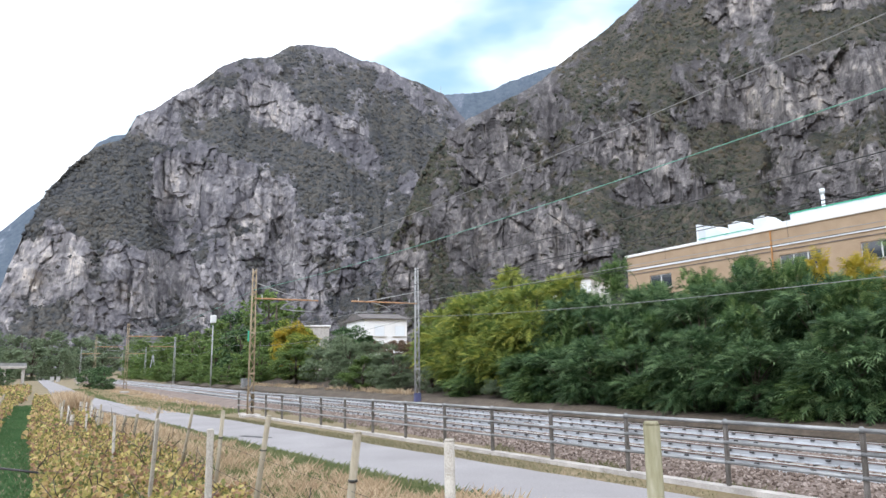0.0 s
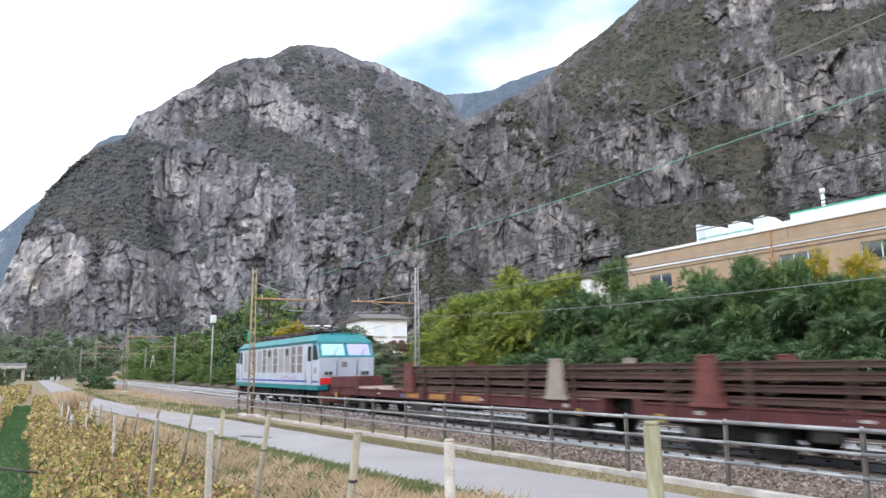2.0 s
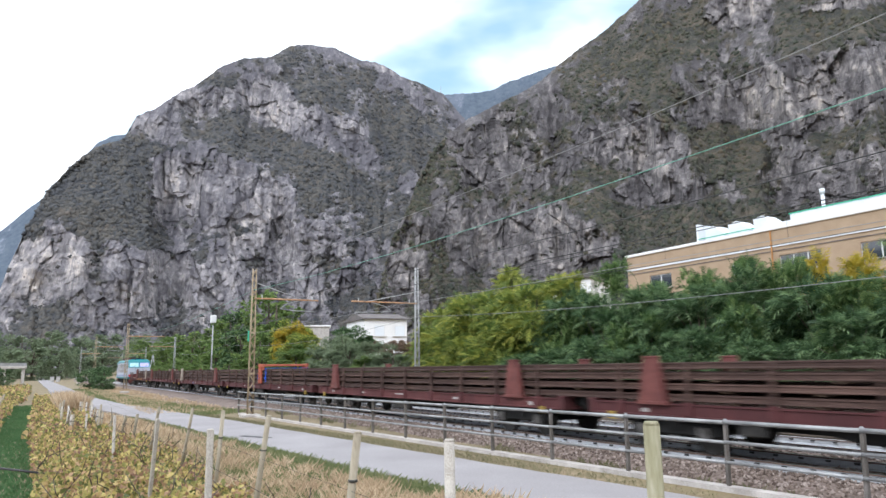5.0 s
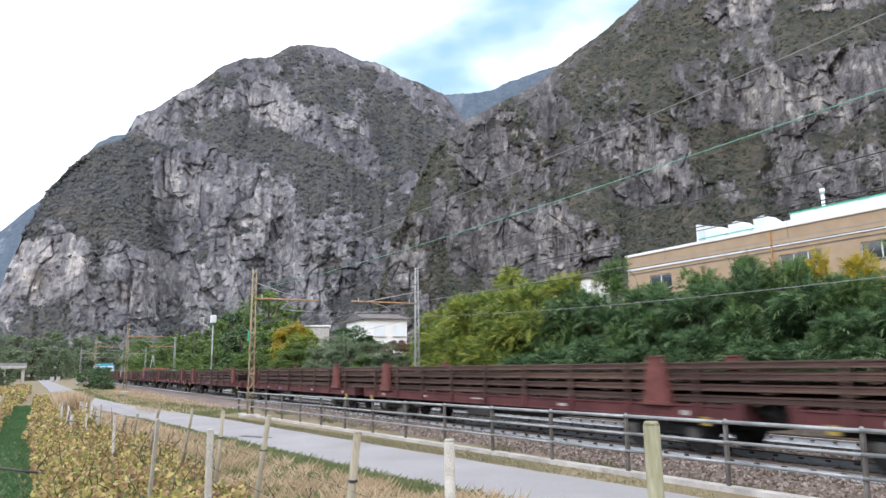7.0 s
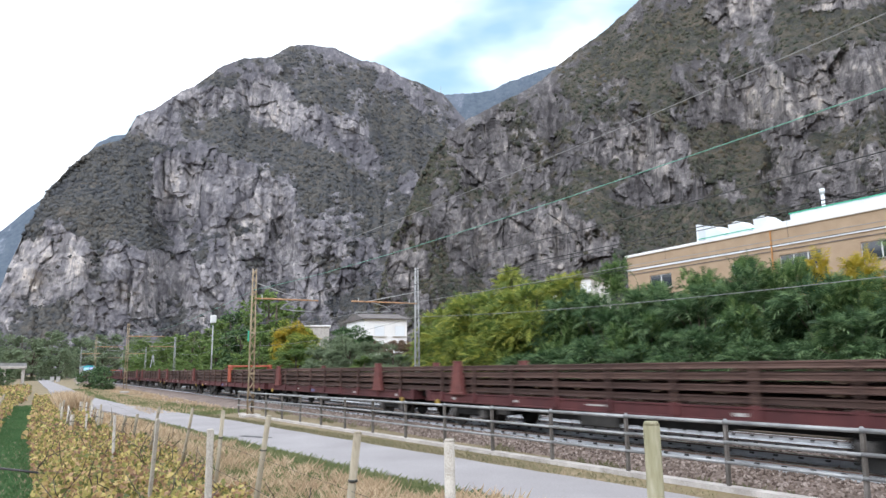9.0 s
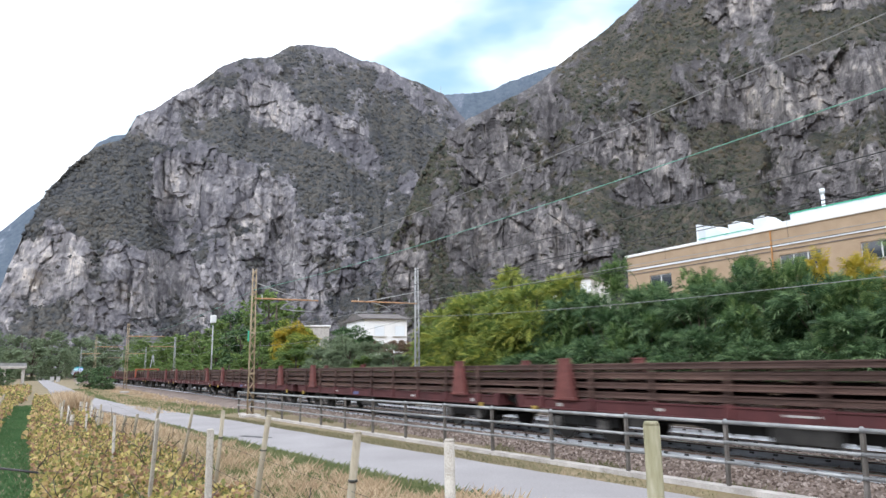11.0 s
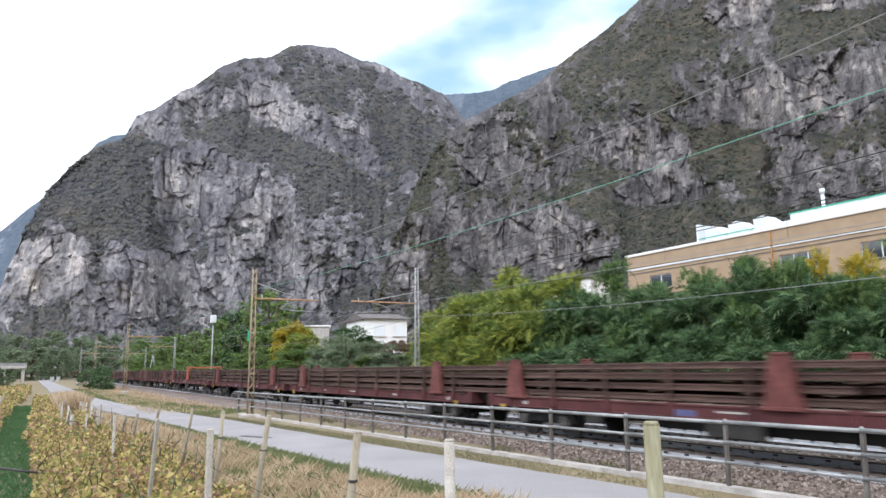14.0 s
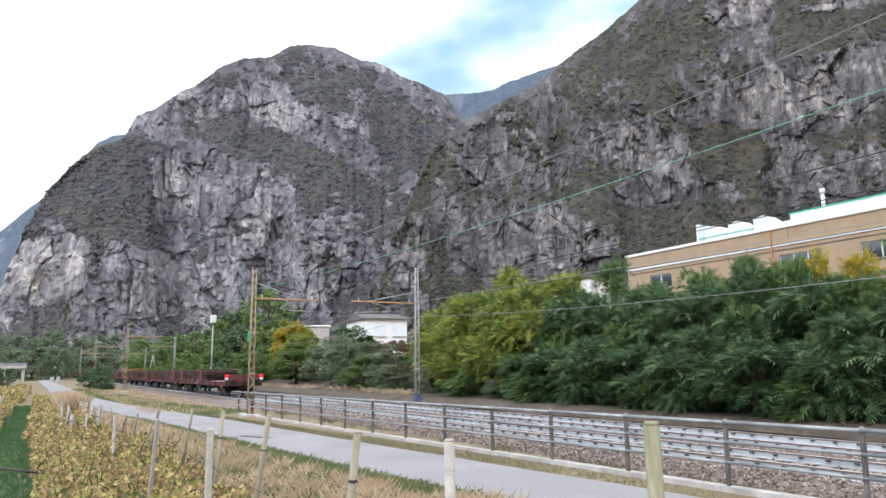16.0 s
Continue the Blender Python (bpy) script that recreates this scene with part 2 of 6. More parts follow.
M_TAIL = lamp_mat("tail_lamp_red", (0.9, 0.02, 0.03), 0.9)


# ---- builders ----
def finish(name, bm, material, parent=None, label="", smooth=False):
    me = bpy.data.meshes.new(name)
    bm.normal_update()
    bm.to_mesh(me)
    bm.free()
    for m in material if isinstance(material, (list, tuple)) else [material]:
        me.materials.append(m)
    if smooth:
        me.polygons.foreach_set("use_smooth", [True] * len(me.polygons))
    ob = new(name, me)
    if parent is not None:
        ob.parent = parent
    if label:
        ob["label"] = label
    return ob


def part(name, bm, material, parent, label="", smooth=False):
    return finish(name, bm, material, parent, label, smooth)


def thing(name, label, category, group="", m=None, kind=""):
    ob = new(name)
    ob.empty_display_size = 0.2
    if m is not None:
        ob.matrix_world = m
    return tagged(ob, label, category, group, kind)


def box(bm, x0, x1, y0, y1, z0, z1, bevel=0.0, mi=0, m=None):
    v = bmesh.ops.create_cube(bm, size=1.0)["verts"]
    mm = Matrix.LocRotScale(((x0 + x1) / 2, (y0 + y1) / 2, (z0 + z1) / 2), None, (x1 - x0, y1 - y0, z1 - z0))
    bmesh.ops.transform(bm, matrix=(m @ mm) if m is not None else mm, verts=v)
    faces = {f for w in v for f in w.link_faces}
    for f in faces:
        f.material_index = mi
    if bevel:
        edges = list({e for w in v for e in w.link_edges})
        bmesh.ops.bevel(bm, geom=edges, offset=bevel, segments=1, affect="EDGES", material=-1)
    return bm


def B(*dims, bevel=0.0):
    return box(bmesh.new(), *dims, bevel=bevel)


def rod(bm, a, b, r0, r1=None, n=8, mi=0):
    a, b = Vector(a), Vector(b)
    r1 = r0 if r1 is None else r1
    q = (b - a).to_track_quat("Z", "Y").to_matrix()
    ring = []
    for p, r in ((a, r0), (b, r1)):
        ring.append([bm.verts.new(p + q @ Vector((r * math.cos(2 * math.pi * i / n), r * math.sin(2 * math.pi * i / n), 0))) for i in range(n)])
    for i in range(n):
        f = bm.faces.new((ring[0][i], ring[0][(i + 1) % n], ring[1][(i + 1) % n], ring[1][i]))
        f.material_index = mi
        f.smooth = True
    bm.faces.new(ring[0][::-1]).material_index = mi
    bm.faces.new(ring[1]).material_index = mi
    return bm


def prism(bm, outline, axis, a, b, mi=0):
    """outline: 2D points; axis x: points are (y, z), pulled from a to b; axis y: points are (x, z); axis z: (x, y)."""
    def put(p, s):
        return {"x": (s, p[0], p[1]), "y": (p[0], s, p[1]), "z": (p[0], p[1], s)}[axis]
    lo = [bm.verts.new(put(p, a)) for p in outline]
    hi = [bm.verts.new(put(p, b)) for p in outline]
    n = len(outline)
    fs = [bm.faces.new((lo[i], lo[(i + 1) % n], hi[(i + 1) % n], hi[i])) for i in range(n)]
    fs += [bm.faces.new(lo[::-1]), bm.faces.new(hi)]
    for f in fs:
        f.material_index = mi
    bmesh.ops.recalc_face_normals(bm, faces=fs)
    return bm


def mesh_from(name, verts, faces, material, parent=None, smooth=False):
    me = bpy.data.meshes.new(name)
    me.from_pydata([tuple(v) for v in verts], [], [tuple(f) for f in faces])
    for m in material if isinstance(material, (list, tuple)) else [material]:
        me.materials.append(m)
    if smooth:
        me.polygons.foreach_set("use_smooth", [True] * len(me.polygons))
    ob = new(name, me)
    if parent is not None:
        ob.parent = parent
    return ob


def hash2(ix, iy, seed):
    h = (ix.astype(np.int64) * 374761393 + iy.astype(np.int64) * 668265263 + seed * 144269504) & 0x7FFFFFFF
    h = ((h ^ (h >> 13)) * 1274126177) & 0x7FFFFFFF
    return ((h ^ (h >> 16)) & 0xFFFFF) / float(0xFFFFF)


def vnoise(x, y, seed):
    ix, iy = np.floor(x), np.floor(y)
    fx, fy = x - ix, y - iy
    fx, fy = fx * fx * (3 - 2 * fx), fy * fy * (3 - 2 * fy)
    a, b = hash2(ix, iy, seed), hash2(ix + 1, iy, seed)
    c, d = hash2(ix, iy + 1, seed), hash2(ix + 1, iy + 1, seed)
    return (a * (1 - fx) + b * fx) * (1 - fy) + (c * (1 - fx) + d * fx) * fy


def fbm(x, y, seed, octaves=5, ridged=False):
    out, amp, tot = 0.0, 1.0, 0.0
    for k in range(octaves):
        v = vnoise(x * 2 ** k + 17.3 * k, y * 2 ** k - 9.1 * k, seed + k)
        out = out + amp * ((1 - abs(2 * v - 1)) if ridged else v)
        tot += amp
        amp *= 0.5
    return out / tot


# ---- ground, path, railway bed ----
def smooth(a, b, v):
    t = np.clip((v - a) / (b - a), 0, 1)
    return t * t * (3 - 2 * t)


PATH_X = [30, -5, -10.6, -17, -25, -33, -45, -56, -70, -83, -120, -200, -420]
PATH_Y = [10.2, 9.15, 8.75, 8.0, 7.3, 6.65, 5.3, 4.1, 3.2, 2.85, 2.6, 1.7, 0.0]
TRACK_Y = (13.75, 17.1)
LINE_TURN = 0.43


def path_y(x):
    return np.interp(-x, [-p for p in PATH_X], PATH_Y)


def fence_y(x):
    return 10.72 + 0.036 * (x + 6.07)


def kerb_z(x):
    return np.interp(-x, [6, 36], [-0.13, -0.30])


def ground_z(x, y):
    x, y = np.asarray(x, float), np.asarray(y, float)
    z = -0.45 + 0.05 * (fbm(x * 0.4, y * 0.4, 3, 3) - 0.5)
    z = z + smooth(9.0, 11.2, y) * 0.12
    z = z + 0.45 * smooth(18.8, 20.0, y) + 1.6 * smooth(20.5, 30, y)
    far = smooth(120, 420, np.hypot(x, y))
    return z + far * 2.0 * (fbm(x * 0.01, y * 0.01, 5, 3) - 0.3)


def grid_mesh(name, xs, ys, zfun, material, smooth_faces=True):
    X, Y = np.meshgrid(xs, ys, indexing="ij")
    Z = zfun(X, Y)
    nx, ny = X.shape
    verts = np.stack([X, Y, Z], -1).reshape(-1, 3)
    i, j = np.meshgrid(np.arange(nx - 1), np.arange(ny - 1), indexing="ij")
    a = (i * ny + j).ravel()
    faces = np.stack([a, a + ny, a + ny + 1, a + 1], -1)
    return mesh_from(name, verts.tolist(), faces.tolist(), material, None, smooth_faces)


def axis(lo, hi, fine_lo, fine_hi, step):
    mid = np.arange(fine_lo, fine_hi + 1e-6, step)
    a = fine_lo - np.geomspace(step, fine_lo - lo, 26)[::-1]
    b = fine_hi + np.geomspace(step, hi - fine_hi, 26)
    return np.concatenate([a, mid, b])


ground = grid_mesh("ground", axis(-3000, 3000, -60, 12, 0.8), axis(-3000, 3000, -12, 34, 0.8), ground_z, M_GRASS)
tagged(ground, "grassy valley floor with patchy dry turf", "ground", kind="structure")


def strip(name, xs, left, right, z0, z1, material, label, category):
    """A slab that follows the plan lines left(x) and right(x)."""
    verts, faces = [], []
    for x in xs:
        dip = 0.1 + (z1(x) + 0.33) if name == "verge" else 0.0
        for y, z in ((left(x), z0(x)), (left(x), z1(x) - dip), (right(x), z1(x)), (right(x), z0(x))):
            verts.append((x, y, z))
    for k in range(len(xs) - 1):
        for c in range(4):
            a, b = 4 * k + c, 4 * k + (c + 1) % 4
            faces.append((a, b, b + 4, a + 4))
    faces += [(0, 1, 2, 3), tuple(4 * (len(xs) - 1) + c for c in (3, 2, 1, 0))]
    ob = mesh_from(name, verts, faces, material)
    return tagged(ob, label, category, kind="structure")


def edge(x, s):
    return float(s * 0.07 * (fbm(np.array(x * 0.6), np.array(3.0 + s), 8, 3) - 0.5) * 4)


xs_path = list(np.arange(30, -70, -0.7)) + list(np.arange(-70, -420, -8.0))
strip("path", xs_path, lambda x: path_y(x) - 1.42 + edge(x, -1), lambda x: path_y(x) + 1.42 + edge(x, 1), lambda x: -0.6, lambda x: -0.35,
      M_ASPHALT, "pale grey asphalt cycle path between vineyard and railway", "path")

BED = [(10.85, -0.62), (11.75, -0.22), (12.15, -0.145), (12.75, -0.15), (13.1, -0.2), (14.4, -0.2), (14.75, -0.165), (16.1, -0.165), (16.45, -0.2), (17.75, -0.2), (18.6, -0.2), (19.1, -0.3), (20.2, -0.7)]


def ballast_bed():
    bm = bmesh.new()
    xs = list(np.arange(40, -60, -0.5)) + list(np.arange(-60, -460, -10.0))
    pts = []
    for a, b in zip(BED[:-1], BED[1:]):
        n = max(1, int((b[0] - a[0]) / 0.35))
        pts += [(a[0] + (b[0] - a[0]) * k / n, a[1] + (b[1] - a[1]) * k / n) for k in range(n)]
    pts.append(BED[-1])
    rows = []
    for x in xs:
        wide = 3.0 * float(smooth(38, 46, -x))
        rows.append([bm.verts.new((x, y - wide * max(0.0, (12.0 - y) / 1.15), z + 0.05 * (float(fbm(np.array(x * 2.1), np.array(y * 2.1), 21, 2)) - 0.5))) for y, z in pts])
    for r0, r1 in zip(rows[:-1], rows[1:]):
        for k in range(len(pts) - 1):
            bm.faces.new((r0[k + 1], r0[k], r1[k], r1[k + 1]))
    return tagged(finish("ballast_bed", bm, M_GRAVEL, smooth=True), "grey-brown crushed stone ballast under two railway tracks", "ballast", kind="structure")


ballast_bed()
strip("verge", list(np.arange(12, -39.2, -1.2)), lambda x: path_y(x) + 1.30, lambda x: fence_y(x) - 0.125, lambda x: -0.6,
      lambda x: float(kerb_z(x)) - 0.09, M_GRASS, "narrow turf verge between path and kerb", "verge")
xs_bank = np.concatenate([np.arange(-130, 14, 1.0)])
bank = grid_mesh("earth_bank", xs_bank, np.arange(19.15, 31.0, 0.5), lambda x, y: ground_z(x, y) + 0.05 + 0.16 * fbm(x * 0.9, y * 0.9, 71, 4), M_EARTH)
tagged(bank, "dark brown earth bank with leaf litter under the trees", "ground", kind="structure")


def ballast_stones():
    rng = np.random.default_rng(5)
    n = 14000
    x = -46 * rng.random(n) ** 0.8 + 2
    y = 11.0 + 1.85 * rng.random(n)
    more = 5000
    x = np.concatenate([x, -40 * rng.random(more)])
    y = np.concatenate([y, 14.2 + 2.2 * rng.random(more)])
    z = np.interp(y, [p[0] for p in BED], [p[1] for p in BED])
    verts, faces = [], []
    base = np.array([(1, 0, 0), (-1, 0, 0), (0, 1, 0), (0, -1, 0), (0, 0, 1), (0, 0, -1)], float)
    tri = np.array([(0, 2, 4), (2, 1, 4), (1, 3, 4), (3, 0, 4), (2, 0, 5), (1, 2, 5), (3, 1, 5), (0, 3, 5)])
    N = len(x)
    s = 0.022 + 0.03 * rng.random((N, 1, 1))
    jit = 1 + 0.7 * (rng.random((N, 6, 3)) - 0.5)
    rot = rng.normal(size=(N, 3, 3))
    q, _ = np.linalg.qr(rot)
    v = np.einsum("nij,nkj->nki", q, base[None] * jit) * s + np.stack([x, y, z + 0.015], -1)[:, None]
    f = tri[None] + 6 * np.arange(N)[:, None, None]
    ob = mesh_from("ballast_stones", v.reshape(-1, 3).tolist(), f.reshape(-1, 3).tolist(), M_BALLAST_PIECE)
    tagged(ob, "loose grey and reddish crushed ballast stones", "ballast", kind="stuff")


ballast_stones()


def rail_profile(w=0.15, h=0.172):
    return [(-w / 2, 0), (w / 2, 0), (w / 2, 0.012), (0.012, 0.035), (0.012, h - 0.045), (0.036, h - 0.035), (0.036, h - 0.006), (0.028, h),
            (-0.028, h), (-0.036, h - 0.006), (-0.036, h - 0.035), (-0.012, h - 0.045), (-0.012, 0.035), (-w / 2, 0.012)]


def running_rails():
    for cy in TRACK_Y:
        track = thing("track", "railway track of worn steel rails on concrete sleepers", "railway track", "parallel railway tracks", kind="structure",
                      m=pose(-10, 0, 0, 0, 0, LINE_TURN) @ pose(10, 0, 0))
        for s in (-0.7535, 0.7535):
            bm = bmesh.new()
            prism(bm, [(cy + s + a, b - 0.172) for a, b in rail_profile()], "x", -460, 40)
            for f in bm.faces:
                c = f.calc_center_median().z
                if f.normal.z > 0.6 and c > -0.01:
                    f.material_index = 1
                elif c < -0.035:
                    f.material_index = 2
            part("rail", bm, [M_RAIL, M_RAILTOP, M_RAILWEB], track)
        sl = bmesh.new()
        prism(sl, [(-1.2, -0.22), (1.2, -0.22), (1.2, -0.03), (0.95, -0.0), (0.45, -0.0), (0.3, -0.04), (-0.3, -0.04), (-0.45, 0.0), (-0.95, 0.0), (-1.2, -0.03)], "x", -0.14, 0.14)
        first = part("sleeper", sl, M_SLEEPER, track)
        first.location = (8.0, cy, -0.172)
        cl = bmesh.new()
        for s in (-0.7535, 0.7535):
            for side in (-1, 1):
                box(cl, -0.055, 0.055, s + side * 0.07 - 0.03, s + side * 0.07 + 0.03, 0.085, 0.125, 0.012)
        clip = part("rail_clip", cl, M_CLIP, track)
        clip.location = (8.0, cy, -0.172)
        for k in range(1, 130):
            for src in (first, clip):
                o = src.copy()
                o.location.x = 8.0 - 0.6 * k
                scene.collection.objects.link(o)
        verts, faces = [], []
        for k in range(130, 640):
            x = 8.0 - 0.6 * k
            b = len(verts)
            verts += [(x + dx, cy + dy, z) for z in (-0.39, -0.172) for dx, dy in ((-0.14, -1.2), (0.14, -1.2), (0.14, 1.2), (-0.14, 1.2))]
            faces += [(b + 4, b + 5, b + 6, b + 7), (b, b + 1, b + 5, b + 4), (b + 2, b + 3, b + 7, b + 6), (b + 1, b + 2, b + 6, b + 5), (b + 3, b, b + 4, b + 7)]
        rest = mesh_from("far_sleepers", verts, faces, M_SLEEPER, track)
        rest["kind"] = "stuff"


running_rails()


# ---- fence on its concrete kerb ----
def kerb():
    xs = list(np.arange(12, -39.2, -1.2))
    strip("kerb", xs, lambda x: fence_y(x) - 0.13, lambda x: fence_y(x) + 0.12, lambda x: -0.6, lambda x: float(kerb_z(x)), M_CONC,
          "low pale concrete kerb wall under the railway fence", "kerb")


kerb()
FENCE_STEP = 2.335


def fence():
    f = thing("railway_fence", "grey galvanised tube fence with three rails on a concrete kerb", "fence")
    xs = [-6.07 + FENCE_STEP * k for k in range(7, -15, -1)]
    for x in xs:
        y, z = fence_y(x), float(kerb_z(x))
        bm = B(-0.03, 0.03, -0.045, 0.045, -0.01, 1.10, bevel=0.012)
        bmesh.ops.transform(bm, matrix=pose(x, y, z, 1.5, 2.2 + 0.8 * math.sin(x * 3)), verts=bm.verts)
        p = part("post", bm, M_GALVPOST, f)
        cap = bmesh.new()
        bmesh.ops.create_uvsphere(cap, u_segments=8, v_segments=5, radius=0.045)
        bmesh.ops.transform(cap, matrix=pose(x + 0.042, y - 0.028, z + 1.11), verts=cap.verts)
        part("cap", cap, M_GALV, p, smooth=True)
    for h, r, nm in ((1.09, 0.036, "top_rail"), (0.745, 0.03, "middle_rail"), (0.40, 0.03, "bottom_rail")):
        for a, b in zip(xs[:-1], xs[1:]):
            bm = bmesh.new()
            lean = h * 0.04
            rod(bm, (a + lean, fence_y(a) - 0.045 - 0.026 * h, float(kerb_z(a)) + h), (b + lean, fence_y(b) - 0.045 - 0.026 * h, float(kerb_z(b)) + h + 0.006), r)
            part(nm, bm, M_GALV, f)


fence()


# ---- mountains: flanks round the valley, laid out by azimuth (degrees from the -x axis towards +y) and elevation ----
def mountain_mat(name, rock, veg):
    """Bare rock and scrub, told apart by the mesh's own layers: bare, tone (of each block of rock), pale."""
    m = bpy.data.materials.new(name)
    m.use_nodes = True
    nt = m.node_tree
    bsdf = nt.nodes["Principled BSDF"]
    L = nt.links.new
    co = nt.nodes.new("ShaderNodeTexCoord")

    def noise_node(scale, detail, rough=0.6, stretch=(1, 1, 1)):
        n = nt.nodes.new("ShaderNodeTexNoise")
        n.inputs["Scale"].default_value, n.inputs["Detail"].default_value, n.inputs["Roughness"].default_value = scale, detail, rough
        mp = nt.nodes.new("ShaderNodeMapping")
        mp.inputs["Scale"].default_value = stretch
        L(co.outputs["Object"], mp.inputs[0])
        L(mp.outputs[0], n.inputs["Vector"])
        return n.outputs["Fac"]

    def layer(attribute):
        n = nt.nodes.new("ShaderNodeAttribute")
        n.attribute_name = attribute
        return n.outputs["Fac"]

    def math_node(op, x, y, z=None):
        n = nt.nodes.new("ShaderNodeMath")
        n.operation = op
        for k, v in enumerate((x, y, z)):
            if v is None:
                continue
            if isinstance(v, (int, float)):
                n.inputs[k].default_value = v
            else:
                L(v, n.inputs[k])
        return n.outputs[0]

    def ramp(fac, stops, positions):
        r = nt.nodes.new("ShaderNodeValToRGB")
        while len(r.color_ramp.elements) < len(stops):
            r.color_ramp.elements.new(0.5)
        for e, c, p in zip(r.color_ramp.elements, stops, positions):
            e.position, e.color = p, (*c, 1)
        L(fac, r.inputs[0])
        return r.outputs[0]
    # rock: tone of its blocks, upright streaks, fine grain
    streak = noise_node(0.10, 5, 0.62, (1, 1, 0.22))
    grain = noise_node(0.16, 6, 0.7)
    tone = math_node("MULTIPLY_ADD", layer("tone"), 0.26, math_node("MULTIPLY_ADD", streak, 0.55, math_node("MULTIPLY", grain, 0.45)))
    tone = math_node("MULTIPLY_ADD", layer("pale"), 0.13, tone)
    rock_c = ramp(tone, rock, [0.44, 0.56, 0.67, 0.82])
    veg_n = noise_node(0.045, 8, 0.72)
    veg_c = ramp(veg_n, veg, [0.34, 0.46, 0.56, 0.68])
    edge_n = noise_node(0.07, 7, 0.68, (1, 1, 0.6))
    cover = math_node("MULTIPLY_ADD", edge_n, 1.5, math_node("SUBTRACT", layer("bare"), 0.75))
    st = nt.nodes.new("ShaderNodeMapRange")
    st.inputs["From Min"].default_value, st.inputs["From Max"].default_value = 0.36, 0.60
    L(cover, st.inputs[0])
    mx = nt.nodes.new("ShaderNodeMix")
    mx.data_type = "RGBA"
    L(st.outputs[0], mx.inputs[0])
    L(veg_c, mx.inputs[6])
    L(rock_c, mx.inputs[7])
    L(mx.outputs[2], bsdf.inputs["Base Color"])
    bsdf.inputs["Roughness"].default_value, bsdf.inputs["Specular IOR Level"].default_value = 0.95, 0.1
    bp = nt.nodes.new("ShaderNodeBump")
    bp.inputs["Strength"].default_value, bp.inputs["Distance"].default_value = 0.8, 7.0
    L(math_node("MULTIPLY_ADD", streak, 0.6, grain), bp.inputs["Height"])
    L(bp.outputs[0], bsdf.inputs["Normal"])
    return m


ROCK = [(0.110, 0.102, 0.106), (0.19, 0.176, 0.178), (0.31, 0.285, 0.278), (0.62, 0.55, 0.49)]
# haze is painted into the western rock and scrub colours, paler and bluer
ROCK_HAZED = [(0.15, 0.142, 0.158), (0.25, 0.236, 0.248), (0.385, 0.358, 0.36), (0.72, 0.645, 0.59)]
M_MOUNT_HAZED = mountain_mat("west_rock_and_scrub", ROCK_HAZED, [(0.060, 0.062, 0.072), (0.086, 0.087, 0.092), (0.116, 0.110, 0.100), (0.16, 0.138, 0.118)])
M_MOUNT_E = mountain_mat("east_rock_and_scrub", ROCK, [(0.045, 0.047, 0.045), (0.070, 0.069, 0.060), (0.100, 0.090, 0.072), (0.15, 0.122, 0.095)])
# distant flanks get their haze as blue base colour, rock and woods alike
M_FAR_HAZED = mountain_mat("far_ridge_scrub", [(0.14, 0.16, 0.20), (0.2, 0.22, 0.27), (0.24, 0.27, 0.32), (0.32, 0.34, 0.38)],
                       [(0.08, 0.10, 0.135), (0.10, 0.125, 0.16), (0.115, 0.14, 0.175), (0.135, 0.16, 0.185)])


def crags(x, y, seed):
    """Blocks of rock as leaning facets: depth, a tone for each block, and the nearness of its joints."""
    ix, iy = np.floor(x), np.floor(y)
    best, second = np.full(x.shape, 9.0), np.full(x.shape, 9.0)
    depth, tone = np.zeros(x.shape), np.zeros(x.shape)
    for dx in (-1, 0, 1):
        for dy in (-1, 0, 1):
            cx, cy = ix + dx, iy + dy
            px = x - cx - 0.1 - 0.8 * hash2(cx, cy, seed)
            py = y - cy - 0.1 - 0.8 * hash2(cx, cy, seed + 1)
            dist = px * px + py * py
            near = dist < best
            second = np.where(near, best, np.minimum(second, dist))
            lean = (hash2(cx, cy, seed + 2) - 0.5) * 1.5 * px + (hash2(cx, cy, seed + 3) - 0.65) * 1.1 * py
            depth = np.where(near, 0.5 * hash2(cx, cy, seed + 4) - 0.25 + lean, depth)
            tone = np.where(near, hash2(cx, cy, seed + 5), tone)
            best = np.where(near, dist, best)
    return depth, tone, np.sqrt(second) - np.sqrt(best)


